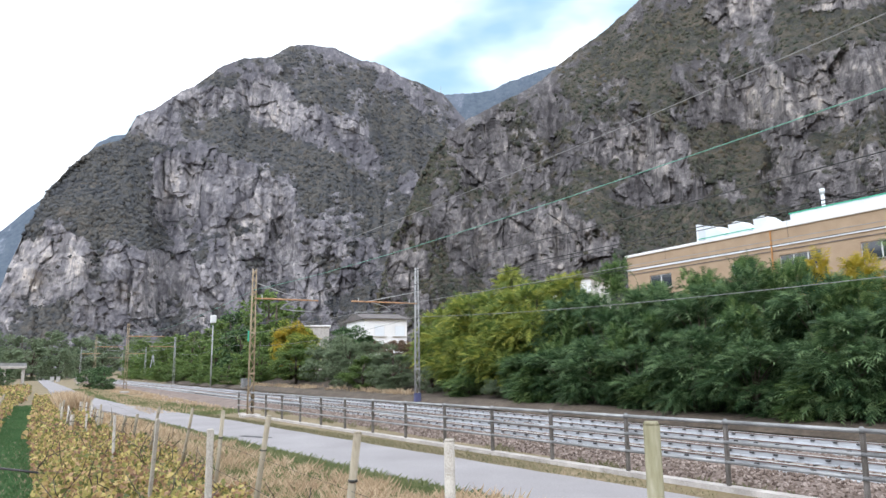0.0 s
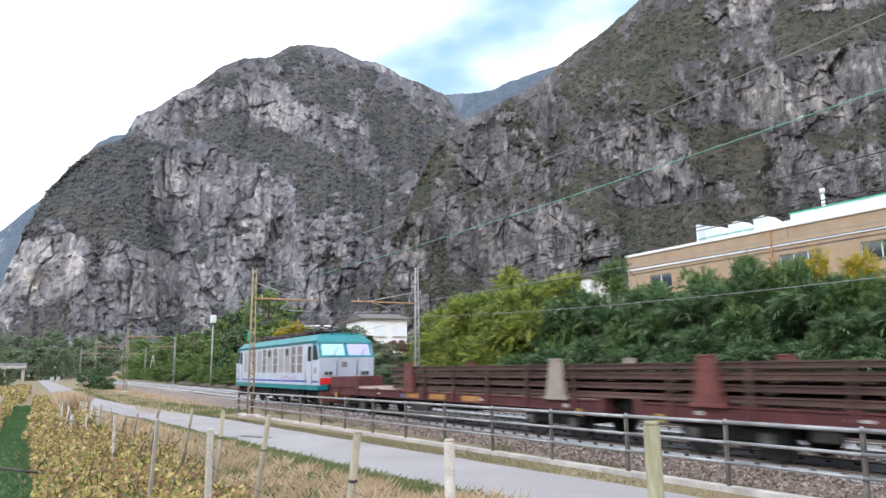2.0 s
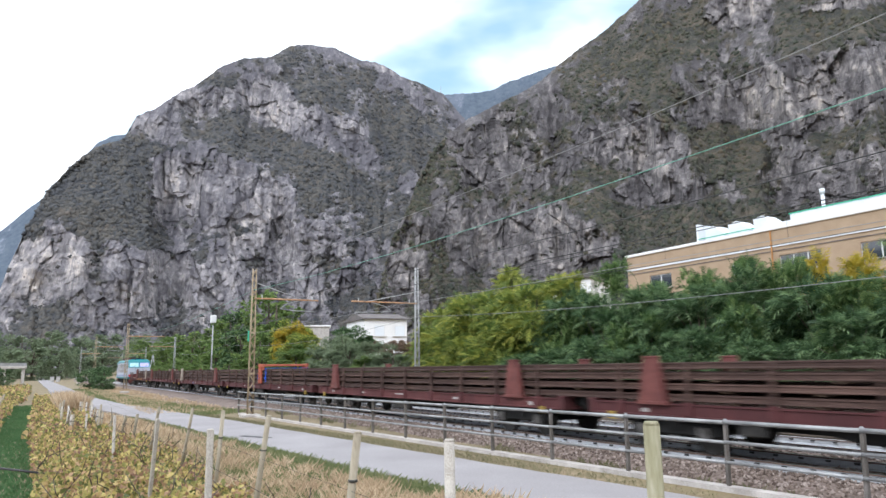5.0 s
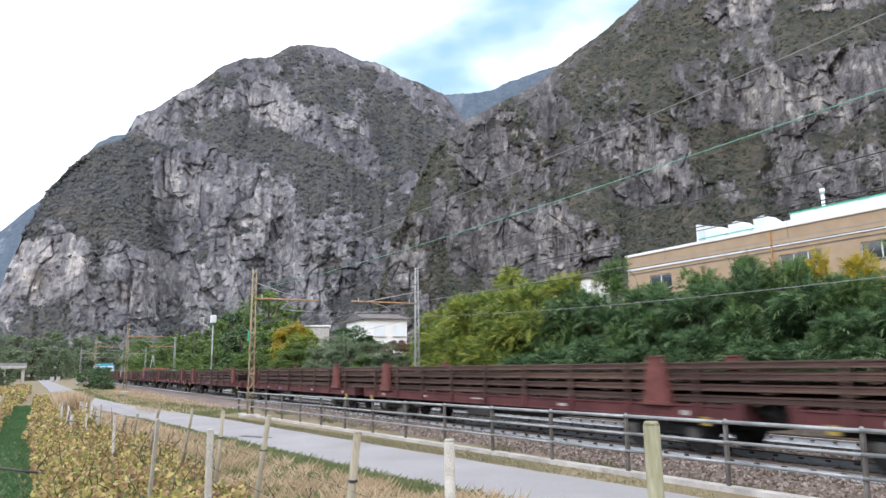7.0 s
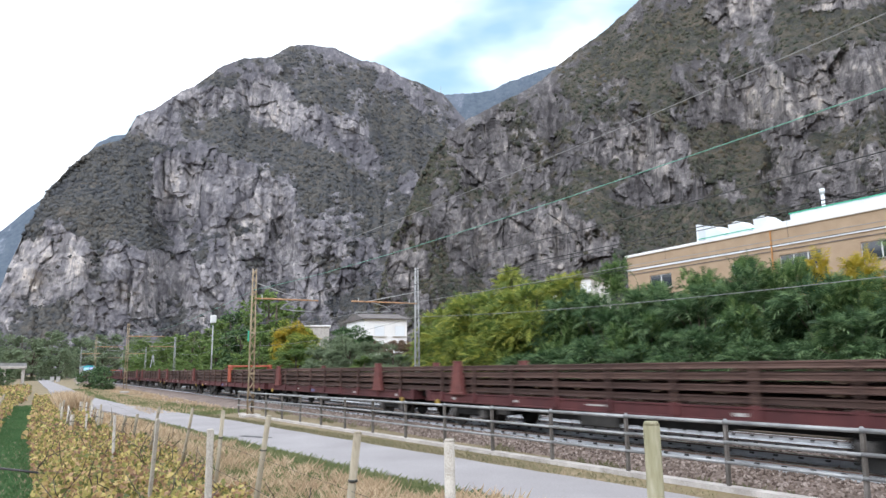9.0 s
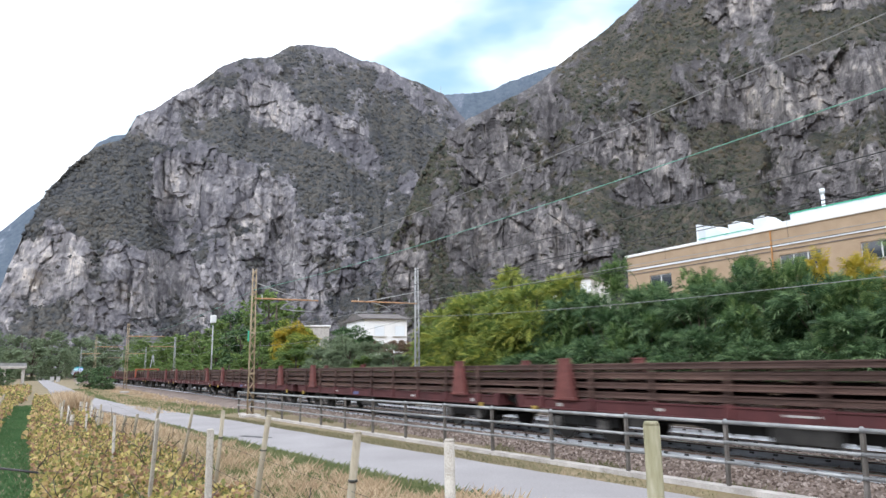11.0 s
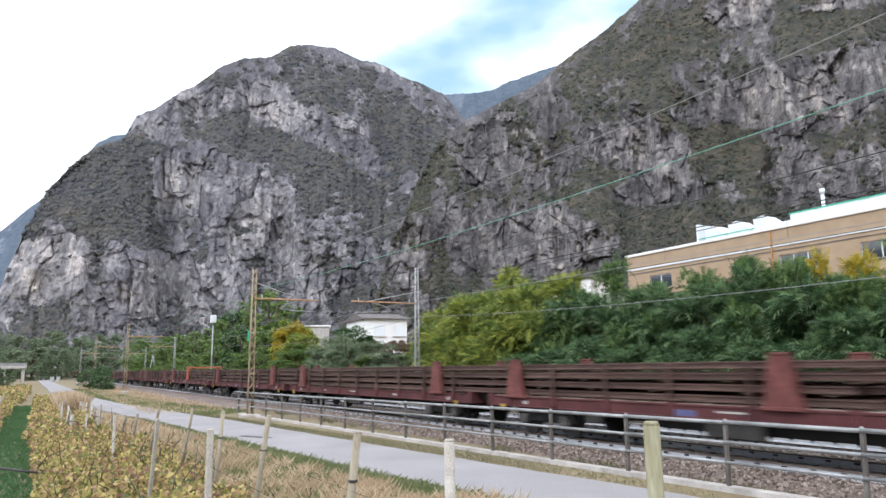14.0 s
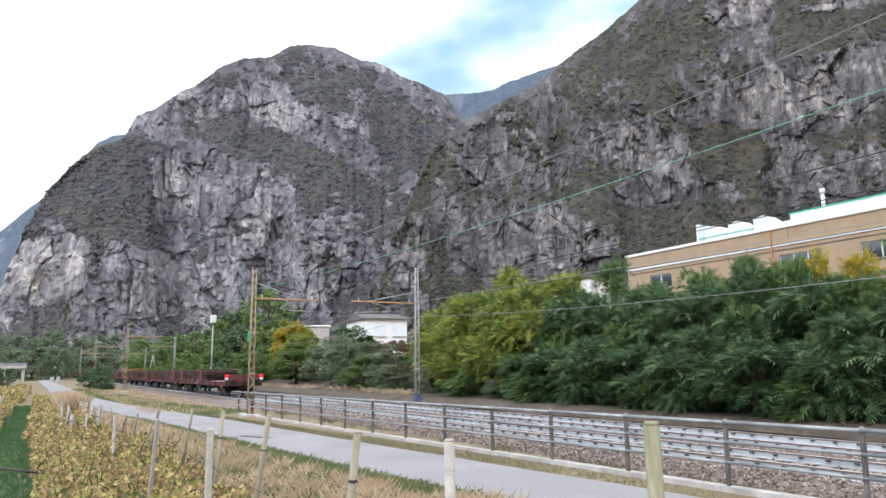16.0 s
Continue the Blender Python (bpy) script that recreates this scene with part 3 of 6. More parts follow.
def massif(name, label, azimuths, skyline, r_base, r_ridge, cliffs, seed, n_a, n_u, material, relief=1.0, bare_bias=0.0, back=350.0, low=-0.4):
    """skyline: elevation of the crest; cliffs: bare and overgrown zones (azimuth, elevation, half width, half height, tilt, strength)."""
    a = np.linspace(azimuths[0], azimuths[-1], n_a)
    E = np.interp(a, azimuths, skyline) + 0.22 * (fbm(a * 1.6, a * 0, seed + 3, 4) - 0.5) + 0.10 * (fbm(a * 9, a * 0, seed + 4, 2) - 0.5)
    E = E + (1.6 * (fbm(a * 1.3, a * 0 + 5, seed + 5, 4) - 0.5) * (1 - smooth(27, 32, a)) if name == "mountain_east" else 0)
    R0 = np.interp(a, azimuths, r_base) if not np.isscalar(r_base) else np.full(n_a, float(r_base))
    R1 = np.interp(a, azimuths, r_ridge) if not np.isscalar(r_ridge) else np.full(n_a, float(r_ridge))
    u = np.linspace(0, 1, n_u)
    A, U = np.meshgrid(a, u, indexing="ij")
    el = low + (E[:, None] - low) * U
    # arc length and height on the flank, bent so that no feature runs straight
    S, T = A * 20.0, el * 20.0
    wx, wy = 34 * (fbm(S / 90, T / 90, seed + 40, 3) - 0.5), 26 * (fbm(S / 80, T / 80, seed + 44, 3) - 0.5)
    Aw, Ew = A + wx / 20 * 0.9, el + wy / 20 * 0.9
    zone, pale = np.zeros_like(A), np.zeros_like(A) - 0.3
    for ca, ce, wa, we, tilt, s in cliffs:
        ct, sn = math.cos(radians(tilt)), math.sin(radians(tilt))
        dx, dy = Aw - ca, Ew - ce
        d = np.hypot((dx * ct + dy * sn) / wa, (dy * ct - dx * sn) / we)
        k = s * (1 - smooth(0.55, 1.35, d))
        zone = zone + k
        pale = pale + np.maximum(k, 0) * 1.6
    big = fbm((S + wx) / 120, (T + wy) / 190, seed, 3, True) - 0.5
    gully = fbm((S + wx + 0.25 * T) / 46, T / 170, seed + 7, 3, True) - 0.5
    fine = fbm((S + wx) / 30, T / 34, seed + 21, 4) - 0.5
    spots = fbm((S + wx) / 9, T / 7, seed + 27, 3) - 0.5
    bare = 0.46 + bare_bias + 0.85 * zone + 1.35 * fine + 0.85 * spots + 0.4 * gully
    if name == "mountain_east":
        bare = bare - 0.7 * (1 - smooth(26.0, 30.5, A)) * smooth(0.6, 1.0, U)
    rock = smooth(0.30, 0.65, bare)
    # cliffs stand steep, scrub grows where the flank lies back
    lie = 0.22 + 1.0 * (1 - smooth(0.2, 0.7, 0.44 + bare_bias + zone + 0.5 * fine))
    run = np.cumsum(lie, axis=1) - lie[:, :1]
    run = run / run[:, -1:]
    Rm = R0[:, None] + (R1 - R0)[:, None] * run
    fade = np.minimum(1, U * 10) * (1 - 0.9 * smooth(0.96, 1.0, U))
    d1, t1, e1 = crags((S + 0.8 * wx) / 52, (T + wy) / 84, seed + 100)
    d2, t2, e2 = crags((S + 0.5 * wx) / 19, (T + 0.6 * wy) / 34, seed + 120)
    d3, t3, e3 = crags((S + 0.3 * wx) / 7.5, (T + 0.4 * wy) / 12, seed + 140)
    joint = (1 - smooth(0.0, 0.12, e1)) * 1.5
    Rm = Rm - fade * relief * (55 * big + 26 * gully + rock * (12 * d1 + 7 * d2 + 3.6 * d3 - joint + 5 * spots) + (1 - rock) * 5 * (fbm(S / 7, T / 7, seed + 13, 2) - 0.5))
    tone = 0.35 * (t1 - 0.5) + 0.40 * (t2 - 0.5) + 0.45 * (t3 - 0.5)
    Z = Rm * np.tan(np.radians(el)) + 2.0
    ux, uy = -np.cos(np.radians(A)), np.sin(np.radians(A))
    V = np.stack([ux * Rm, uy * Rm, Z], -1)
    rear = np.stack([ux[:, -1] * (R1 + back), uy[:, -1] * (R1 + back), np.full(n_a, -5.0)], -1)[:, None, :]
    nu = n_u + 2
    i, j = np.meshgrid(np.arange(n_a - 1), np.array([k for k in range(nu - 1) if k != n_u - 1]), indexing="ij")
    q = (i * nu + j).ravel()
    F = np.stack([q, q + nu, q + nu + 1, q + 1], -1)
    ob = mesh_from(name, np.concatenate([V, V[:, -1:], rear], 1).reshape(-1, 3).tolist(), F.tolist(), material, None, False)
    for nm, val in (("bare", np.clip(bare, -0.5, 1.5)), ("tone", tone), ("pale", pale)):
        at = ob.data.attributes.new(nm, "FLOAT", "POINT")
        at.data.foreach_set("value", np.concatenate([val, np.zeros((n_a, 2))], 1).ravel().astype(np.float32))
    tagged(ob, label, "mountain", kind="structure")
    return V, bare, zone


CLIFFS_WEST = [(15.8, 21.2, 3.6, 1.6, -18, 0.75), (5.8, 18.7, 1.4, 1.1, 20, 0.55), (9.8, 20.3, 2.6, 1.7, 15, 0.35), (15.9, 23.8, 2.8, 0.3, 0, 0.45), (25.2, 24.4, 1.5, 0.5, -20, 0.5), (11.5, 23.2, 0.8, 0.5, 0, 0.4), (8.3, 14.1, 2.3, 2.1, 15, 0.7), (13.9, 13.2, 4.1, 3.2, -20, 0.45), (0.1, 8.1, 2.3, 2.3, 20, 0.55), (3.5, 6.1, 6.0, 3.2, 0, 0.35), (-2.2, 5.2, 2.3, 3.0, 0, 0.45), (9.2, 6.3, 4.5, 2.8, 0, 0.4), (16.7, 7.9, 5.7, 3.2, 0, 0.35), (22.9, 19.1, 2.3, 0.8, -30, 0.25), (6.9, 18.0, 1.5, 0.9, 30, 0.3)]
SCRUB_WEST = [(3.3, 13.5, 4.5, 3.6, 35, -0.6), (14.2, 17.9, 5.7, 1.7, -12, -0.6), (21.8, 14.3, 5.3, 2.8, -25, -0.45), (23.3, 21.6, 8.3, 2.3, -28, -0.45), (0.1, 3.7, 1.7, 1.5, 0, -0.7), (8.6, 4.9, 1.7, 1.3, 0, -0.5), (10.7, 9.9, 1.5, 1.0, 30, -0.4), (14.5, 11.1, 1.5, 0.8, 0, -0.4), (5.7, 10.3, 3.4, 1.1, -15, -0.35), (17.5, 6.4, 2.3, 1.1, 0, -0.25), (13.0, 22.4, 5.3, 0.7, -8, -0.3)]
CLIFFS_EAST = [(58.4, 19.4, 8.1, 2.3, -4, 0.8), (47.0, 16.9, 4.7, 1.7, -12, 0.65), (49.0, 14.0, 4.1, 1.8, 0, 0.4), (37.1, 10.4, 7.9, 2.8, 0, 0.55), (54.8, 26.3, 3.0, 1.1, 0, 0.75), (63.0, 25.1, 3.8, 0.5, 0, 0.6), (63.4, 21.3, 2.6, 1.3, -5, 0.55), (35.0, 17.2, 5.7, 2.6, -10, 0.28), (57.2, 15.1, 1.9, 2.3, 0, 0.45), (61.7, 13.2, 3.0, 2.1, 0, 0.35), (46.1, 22.7, 0.8, 0.5, 0, 0.5), (36.2, 19.3, 2.3, 1.5, 0, 0.15), (26.0, 9.4, 3.0, 4.1, 0, 0.5), (46.8, 19.6, 1.1, 1.5, 0, 0.3)]
SCRUB_EAST = [(53.6, 16.0, 2.8, 2.6, -40, -0.7), (52.1, 10.6, 8.3, 2.3, -5, -0.7), (47.2, 24.0, 5.3, 2.3, 30, -0.45), (61.3, 23.3, 6.0, 1.4, -8, -0.5), (42.8, 13.4, 2.6, 1.5, -30, -0.45), (60.2, 15.7, 2.6, 1.1, 0, -0.4), (28.7, 18.0, 2.6, 4.1, 60, -0.4), (23.7, 7.6, 1.0, 3.4, 0, -0.6), (49.9, 21.3, 2.6, 1.3, 0, -0.35), (43.6, 15.2, 2.3, 0.8, -10, -0.35), (49.9, 26.0, 2.6, 1.1, 20, -0.3)]

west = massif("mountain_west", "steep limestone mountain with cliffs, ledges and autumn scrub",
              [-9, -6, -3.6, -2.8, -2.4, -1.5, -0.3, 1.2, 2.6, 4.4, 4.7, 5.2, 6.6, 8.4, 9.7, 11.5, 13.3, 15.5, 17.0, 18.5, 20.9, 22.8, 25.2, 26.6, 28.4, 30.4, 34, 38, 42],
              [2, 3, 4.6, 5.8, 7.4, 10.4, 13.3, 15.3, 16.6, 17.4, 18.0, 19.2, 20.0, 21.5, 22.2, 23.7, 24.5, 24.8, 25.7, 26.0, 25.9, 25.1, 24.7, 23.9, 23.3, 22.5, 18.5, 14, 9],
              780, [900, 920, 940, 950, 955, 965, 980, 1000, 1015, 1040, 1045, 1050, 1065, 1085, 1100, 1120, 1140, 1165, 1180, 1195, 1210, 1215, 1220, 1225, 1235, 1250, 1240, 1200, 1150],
              CLIFFS_WEST + SCRUB_WEST, 11, 600, 300, M_MOUNT_HAZED)
east = massif("mountain_east", "near limestone mountain flank with pale cliff bands and scrub",
              [24.5, 25.6, 27.5, 29, 30.5, 32.7, 36.3, 38.3, 40.3, 42.3, 44.3, 45.5, 47.5, 51, 55, 59, 63, 67, 74, 82, 92],
              [5, 10.0, 14.2, 17, 19.1, 20.5, 22.0, 22.8, 24.1, 25.3, 26.3, 27.0, 28.3, 30.2, 31.6, 32.2, 32.2, 31.5, 30, 28, 24],
              [640, 630, 620, 610, 600, 585, 560, 545, 530, 515, 500, 490, 475, 455, 435, 420, 410, 405, 400, 400, 410],
              [700, 720, 750, 780, 810, 840, 880, 900, 915, 930, 940, 945, 950, 950, 945, 940, 930, 925, 920, 920, 920],
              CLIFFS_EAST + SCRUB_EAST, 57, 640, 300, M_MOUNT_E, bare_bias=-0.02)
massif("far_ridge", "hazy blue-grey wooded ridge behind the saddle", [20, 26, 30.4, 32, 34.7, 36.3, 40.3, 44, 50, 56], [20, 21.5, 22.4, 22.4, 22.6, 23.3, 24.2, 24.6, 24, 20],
       1500, 2300, [], 77, 200, 60, M_FAR_HAZED, relief=1.0, bare_bias=-0.35)
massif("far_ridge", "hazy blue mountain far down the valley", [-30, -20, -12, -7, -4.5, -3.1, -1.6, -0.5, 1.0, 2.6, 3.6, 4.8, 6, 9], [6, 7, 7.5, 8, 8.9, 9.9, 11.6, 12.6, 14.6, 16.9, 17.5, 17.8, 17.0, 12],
       1900, 2700, [], 91, 200, 60, M_FAR_HAZED, relief=1.0, bare_bias=-0.35)
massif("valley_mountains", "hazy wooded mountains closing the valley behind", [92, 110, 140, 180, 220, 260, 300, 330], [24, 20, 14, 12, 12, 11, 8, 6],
       1300, 2200, [], 131, 240, 50, M_FAR_HAZED, relief=1.0, bare_bias=-0.35)


def scrub(name, label, V, bare, zone, n, seed, size, material):
    """Bushes that grow where the rock is covered, each a small uneven lump."""
    rng = np.random.default_rng(seed)
    na, nu = bare.shape
    base = np.array([(1, 0, 0), (-1, 0, 0), (0, 1, 0), (0, -1, 0), (0, 0, 1), (0, 0, -1)], float)
    tri = np.array([(0, 2, 4), (2, 1, 4), (1, 3, 4), (3, 0, 4), (2, 0, 5), (1, 2, 5), (3, 1, 5), (0, 3, 5)])
    i = rng.integers(0, na - 1, n * 6)
    j = rng.integers(1, nu - 3, n * 6)
    ok = 0.012 + 0.988 * (1 - smooth(0.2, 0.62, bare[i, j])) > rng.random(n * 6)
    i, j = i[ok][:n], j[ok][:n]
    p = V[i, j] + (V[i + 1, j] - V[i, j]) * rng.random((len(i), 1)) + (V[i, j + 1] - V[i, j]) * (2.4 * rng.random((len(i), 1)) - 1.2)
    away = p * np.array([1, 1, 0.0])
    p = p + away / np.linalg.norm(away, axis=1, keepdims=True) * size * 0.3
    s = size * (0.5 + rng.random((len(i), 1, 1)) ** 2 * 1.2)
    q, _ = np.linalg.qr(rng.normal(size=(len(i), 3, 3)))
    v = np.einsum("nij,nkj->nki", q, base[None] * (1 + 0.8 * (rng.random((len(i), 6, 3)) - 0.5))) * s + p[:, None, :]
    f = tri[None] + 6 * np.arange(len(i))[:, None, None]
    ob = mesh_from(name, v.reshape(-1, 3).tolist(), f.reshape(-1, 3).tolist(), material, None, True)
    tagged(ob, label, "scrub", kind="stuff")


# western bushes take the same haze in their colour, bluer than the eastern
M_SCRUB_HAZED = mat("west_scrub", [(0.056, 0.059, 0.068), (0.078, 0.080, 0.084), (0.104, 0.099, 0.090), (0.145, 0.120, 0.102)], 0.012, 0.95, fine=0.06, fine_amt=0.4, island=0.4, bump=0, spec=0.1)
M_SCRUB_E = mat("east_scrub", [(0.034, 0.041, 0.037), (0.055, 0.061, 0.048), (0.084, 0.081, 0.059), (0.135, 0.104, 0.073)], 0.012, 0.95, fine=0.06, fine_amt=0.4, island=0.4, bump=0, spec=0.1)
scrub("mountain_scrub", "dark green and brown bushes on the mountain ledges", *west, 15000, 3, 2.9, M_SCRUB_HAZED)
scrub("mountain_scrub", "olive and brown bushes on the cliff terraces", *east, 15000, 4, 2.3, M_SCRUB_E)


def summit_mast():
    r, a = 1250.0, radians(30.2)
    z = r * math.tan(radians(22.0))
    m = thing("radio_mast", "thin radio mast on the mountain saddle", "mast", m=pose(-math.cos(a) * r, math.sin(a) * r, z))
    part("pole", rod(bmesh.new(), (0, 0, -6), (0, 0, 24), 0.55, 0.35, 6), M_MAST, m)
    part("antenna", rod(bmesh.new(), (0, 0, 24), (0, 0, 31), 0.3, 0.15, 6), M_MAST, m)


summit_mast()


def drain_cover():
    d = thing("drain_grate", "dark iron drain grate across the path", "drain", m=pose(-24.9, 6.75, -0.346, 0, 0, 24))
    part("grate", B(-0.75, 0.75, -0.13, 0.13, -0.03, 0.006), M_CLIP, d)


drain_cover()


# ---- the train on the near track: x = 0 at the locomotive's rear nose, it runs towards -x ----
SPEED, START, TRACK = 26.74, 20.35, 13.75
MOVERS = []


def ring_verts(bm, pts):
    return [bm.verts.new(p) for p in pts]


LOCO_L = 16.4


def nose_x(z):
    return float(np.interp(z, [0.9, 2.52, 3.32, 3.75], [-0.12, 0.0, -0.42, -0.95]))


def hull(bm, outline, mi_of=None, grow=0.0):
    """A body shell from a closed (y, z) outline, its ends shaped by the slanting nose."""
    back = [bm.verts.new((nose_x(z) + grow, y, z)) for y, z in outline]
    front = [bm.verts.new((-LOCO_L - nose_x(z) - grow, y, z)) for y, z in outline]
    n = len(outline)
    for i in range(n):
        bm.faces.new((back[i], back[(i + 1) % n], front[(i + 1) % n], front[i]))
    for ringv in (back, front):
        for i in range(n // 2 - 1):
            bm.faces.new((ringv[i], ringv[i + 1], ringv[n - 2 - i], ringv[n - 1 - i]))
    bmesh.ops.recalc_face_normals(bm, faces=bm.faces)
    return bm


def quad_part(name, pts, thick, material, parent, label=""):
    """A slab over four corner points, pulled along their normal by thick."""
    bm = bmesh.new()
    p = [Vector(q) for q in pts]
    nrm = (p[1] - p[0]).cross(p[3] - p[0]).normalized() * thick
    a = [bm.verts.new(q - nrm * 0.4) for q in p]
    b = [bm.verts.new(q + nrm) for q in p]
    bm.faces.new(b)
    bm.faces.new(a[::-1])
    for i in range(4):
        bm.faces.new((a[i], a[(i + 1) % 4], b[(i + 1) % 4], b[i]))
    bmesh.ops.recalc_face_normals(bm, faces=bm.faces)
    return part(name, bm, material, parent, label)


def wheelset(parent, x, r, half=0.80, rim=None):
    for s in (-1, 1):
        bm = bmesh.new()
        rod(bm, (x, s * half - 0.06, r), (x, s * half + 0.06, r), r, n=24)
        w = part("wheel", bm, M_WHEEL, parent)
        bm = bmesh.new()
        rod(bm, (x, s * (half + 0.05), r), (x, s * (half + 0.11), r), r * 0.42, n=14)
        part("hub", bm, M_BLACK, w)
    bm = bmesh.new()
    rod(bm, (x, -half, r), (x, half, r), 0.08)
    part("axle", bm, M_BLACK, parent)


def locomotive():
    lo = thing("locomotive", "white and teal electric locomotive with a blue stripe", "locomotive", m=pose(START, TRACK, 0))
    hw = 1.5
    side = [(-hw, 1.16), (-hw, 2.52), (-hw, 3.27), (hw, 3.27), (hw, 2.52), (hw, 1.16)]
    body = part("body", hull(bmesh.new(), side), M_WHITE, lo)
    sk = [(-hw - 0.015, 0.92), (-hw - 0.015, 1.155), (hw + 0.015, 1.155), (hw + 0.015, 0.92)]
    part("skirt", hull(bmesh.new(), sk, grow=0.01), M_TEAL, lo, "teal lower skirt")
    rf = [(-hw - 0.03, 3.275), (-hw - 0.01, 3.40), (-1.18, 3.74), (-0.6, 3.82), (0.6, 3.82), (1.18, 3.74), (hw + 0.01, 3.40), (hw + 0.03, 3.275)]
    roof = part("roof", hull(bmesh.new(), rf, grow=0.06), M_TEAL, lo, "teal roof with dark equipment")
    for s in (-1, 1):
        bm = B(-LOCO_L + 0.35, -0.35, s * 1.535 - 0.02, s * 1.535 + 0.02, 3.36, 3.385)
        part("gutter", bm, M_BLACK, roof)
        part("stripe", B(-LOCO_L + 0.12, -0.12, s * 1.5 - 0.006, s * 1.5 + 0.006, 1.30, 1.39), M_BLUE, body, "blue side stripe")
        f = -1 if s < 0 else 1
        y = s * 1.5
        part("side_panel", B(-14.35, -2.42, y - 0.008, y + 0.008, 1.70, 3.22), M_WHITE, body)
        for x0, x1 in ((-3.31, -2.54), (-4.38, -3.63), (-7.71, -6.94), (-9.89, -9.20)):
            fr = part("louvre", B(x0, x1, y - 0.02, y + 0.02, 1.78, 3.18, bevel=0.01), M_VENT, body, "dark ventilation louvre")
            for k in range(1, 3):
                z = 1.78 + 1.4 * k / 3
                part("divider", B(x0, x1, y - 0.026, y + 0.026, z - 0.022, z + 0.022), M_WHITE, fr)
            for k in range(14):
                z = 1.84 + k * 0.097
                bm = B(x0 + 0.02, x1 - 0.02, -0.03, 0.0, -0.006, 0.006)
                bmesh.ops.transform(bm, matrix=pose(0, y, z, 30 * s), verts=bm.verts)
                part("slat", bm, M_VENT, fr)
        for x0, x1 in ((-14.25, -13.55), (-13.4, -12.55), (-12.35, -11.35), (-11.1, -10.15), (-9.0, -7.95), (-6.65, -5.75), (-5.55, -4.6)):
            part("grey_panel", B(x0, x1, y - 0.018, y + 0.018, 1.82, 3.14, bevel=0.01), M_PANEL, body, "pale grey side panel")
        for x in (-5.06, -8.46, -11.83):
            bm = bmesh.new()
            rod(bm, (x, y - 0.034, 2.92), (x, y + 0.034, 2.92), 0.23, n=20)
            w = part("porthole", bm, M_GALVPOST, body)
            bm = bmesh.new()
            rod(bm, (x, y - 0.038, 2.92), (x, y + 0.038, 2.92), 0.19, n=20)
            part("pane", bm, M_GLASS, w)
        for mirror in (0, 1):
            def X(v, mirror=mirror):
                return -LOCO_L - v if mirror else v
            xa, xb = sorted((X(-1.66), X(-1.10)))
            d = part("cab_door", B(*sorted((X(-1.78), X(-1.03))), y - 0.014, y + 0.014, 1.28, 3.2, bevel=0.01), M_WHITE, lo)
            part("pane", B(xa, xb, y - 0.02, y + 0.02, 2.36, 3.14), M_GLASS, d)
            part("handrail", rod(bmesh.new(), (X(-1.86), y + s * 0.06, 1.2), (X(-1.86), y + s * 0.06, 2.7), 0.016), M_GALV, d)
            part("handrail", rod(bmesh.new(), (X(-0.96), y + s * 0.06, 1.2), (X(-0.96), y + s * 0.06, 2.7), 0.016), M_GALV, d)
            part("step", B(*sorted((X(-1.7), X(-1.1))), y - 0.12, y + 0.12, 0.62, 0.66), M_BLACK, d)
            pts = [(X(-0.98), y, 2.50), (X(-0.03), y, 2.50), (X(-0.40), y, 3.272), (X(-0.98), y, 3.272)]
            if (s > 0) != bool(mirror):
                pts = pts[::-1]
            part_teal = quad_part("cab_flank", pts, 0.008, M_TEAL, lo, "teal cab flank")
            pts = [(X(-0.92), y, 2.42), (X(-0.16), y, 2.42), (X(-0.44), y, 3.14), (X(-0.92), y, 3.14)]
            if (s > 0) != bool(mirror):
                pts = pts[::-1]
            quad_part("pane", pts, 0.016, M_GLASS, part_teal)
            part("grille", B(*sorted((X(-0.75), X(-0.35))), y - 0.012, y + 0.012, 1.75, 2.05), M_PANEL, body)
    for mirror in (0, 1):
        sg = -1 if mirror else 1

        def N(y, z, out=0.0, mirror=mirror):
            v = nose_x(z) + out
            return ((-LOCO_L - v) if mirror else v, y, z)
        order = 1 if not mirror else -1
        band = [N(-1.48, 2.53), N(1.48, 2.53), N(1.46, 3.27), N(-1.46, 3.27)][::order]
        b = quad_part("windscreen_band", band, 0.012, M_TEAL, lo, "teal band round the windscreens")
        for y0, y1, m in ((-1.33, -0.10, M_SCREEN), (0.10, 1.33, M_SCREENV)):
            quad_part("windscreen", [N(y0, 2.64), N(y1, 2.64), N(y1 * 0.97, 3.22), N(y0 * 0.97, 3.22)][::order], 0.02, m, b, "windscreen with a sky reflection painted into its colour")
        for y in (-0.75, 0.75):
            part("wiper", rod(bmesh.new(), N(y, 2.6, 0.04), N(y + 0.35, 3.05, 0.05), 0.012), M_BLACK, b)
        for y in (-1.0, 1.0):
            x0 = N(0, 1.78, 0.0)[0]
            h = part("headlamp", B(x0 - 0.05, x0 + 0.05, y - 0.25, y + 0.25, 1.66, 1.86, bevel=0.02), M_PANEL, lo, "grey headlamp cluster")
            for dy in (-0.11, 0.11):
                bm = bmesh.new()
                rod(bm, (x0 - 0.07, y + dy, 1.76), (x0 + 0.07, y + dy, 1.76), 0.075, n=14)
                part("lens", bm, M_GLASS, h)
        x0 = N(0, 2.15)[0]
        part("emblem", B(x0 - 0.01, x0 + 0.012, -0.28, 0.02, 2.05, 2.32, bevel=0.01), M_VENT, lo, "small dark emblem plate")
        for y in (-0.55, 0.55):
            part("handrail", rod(bmesh.new(), N(y, 1.5, 0.06), N(y, 2.4, 0.06), 0.018), M_GALVPOST, lo)
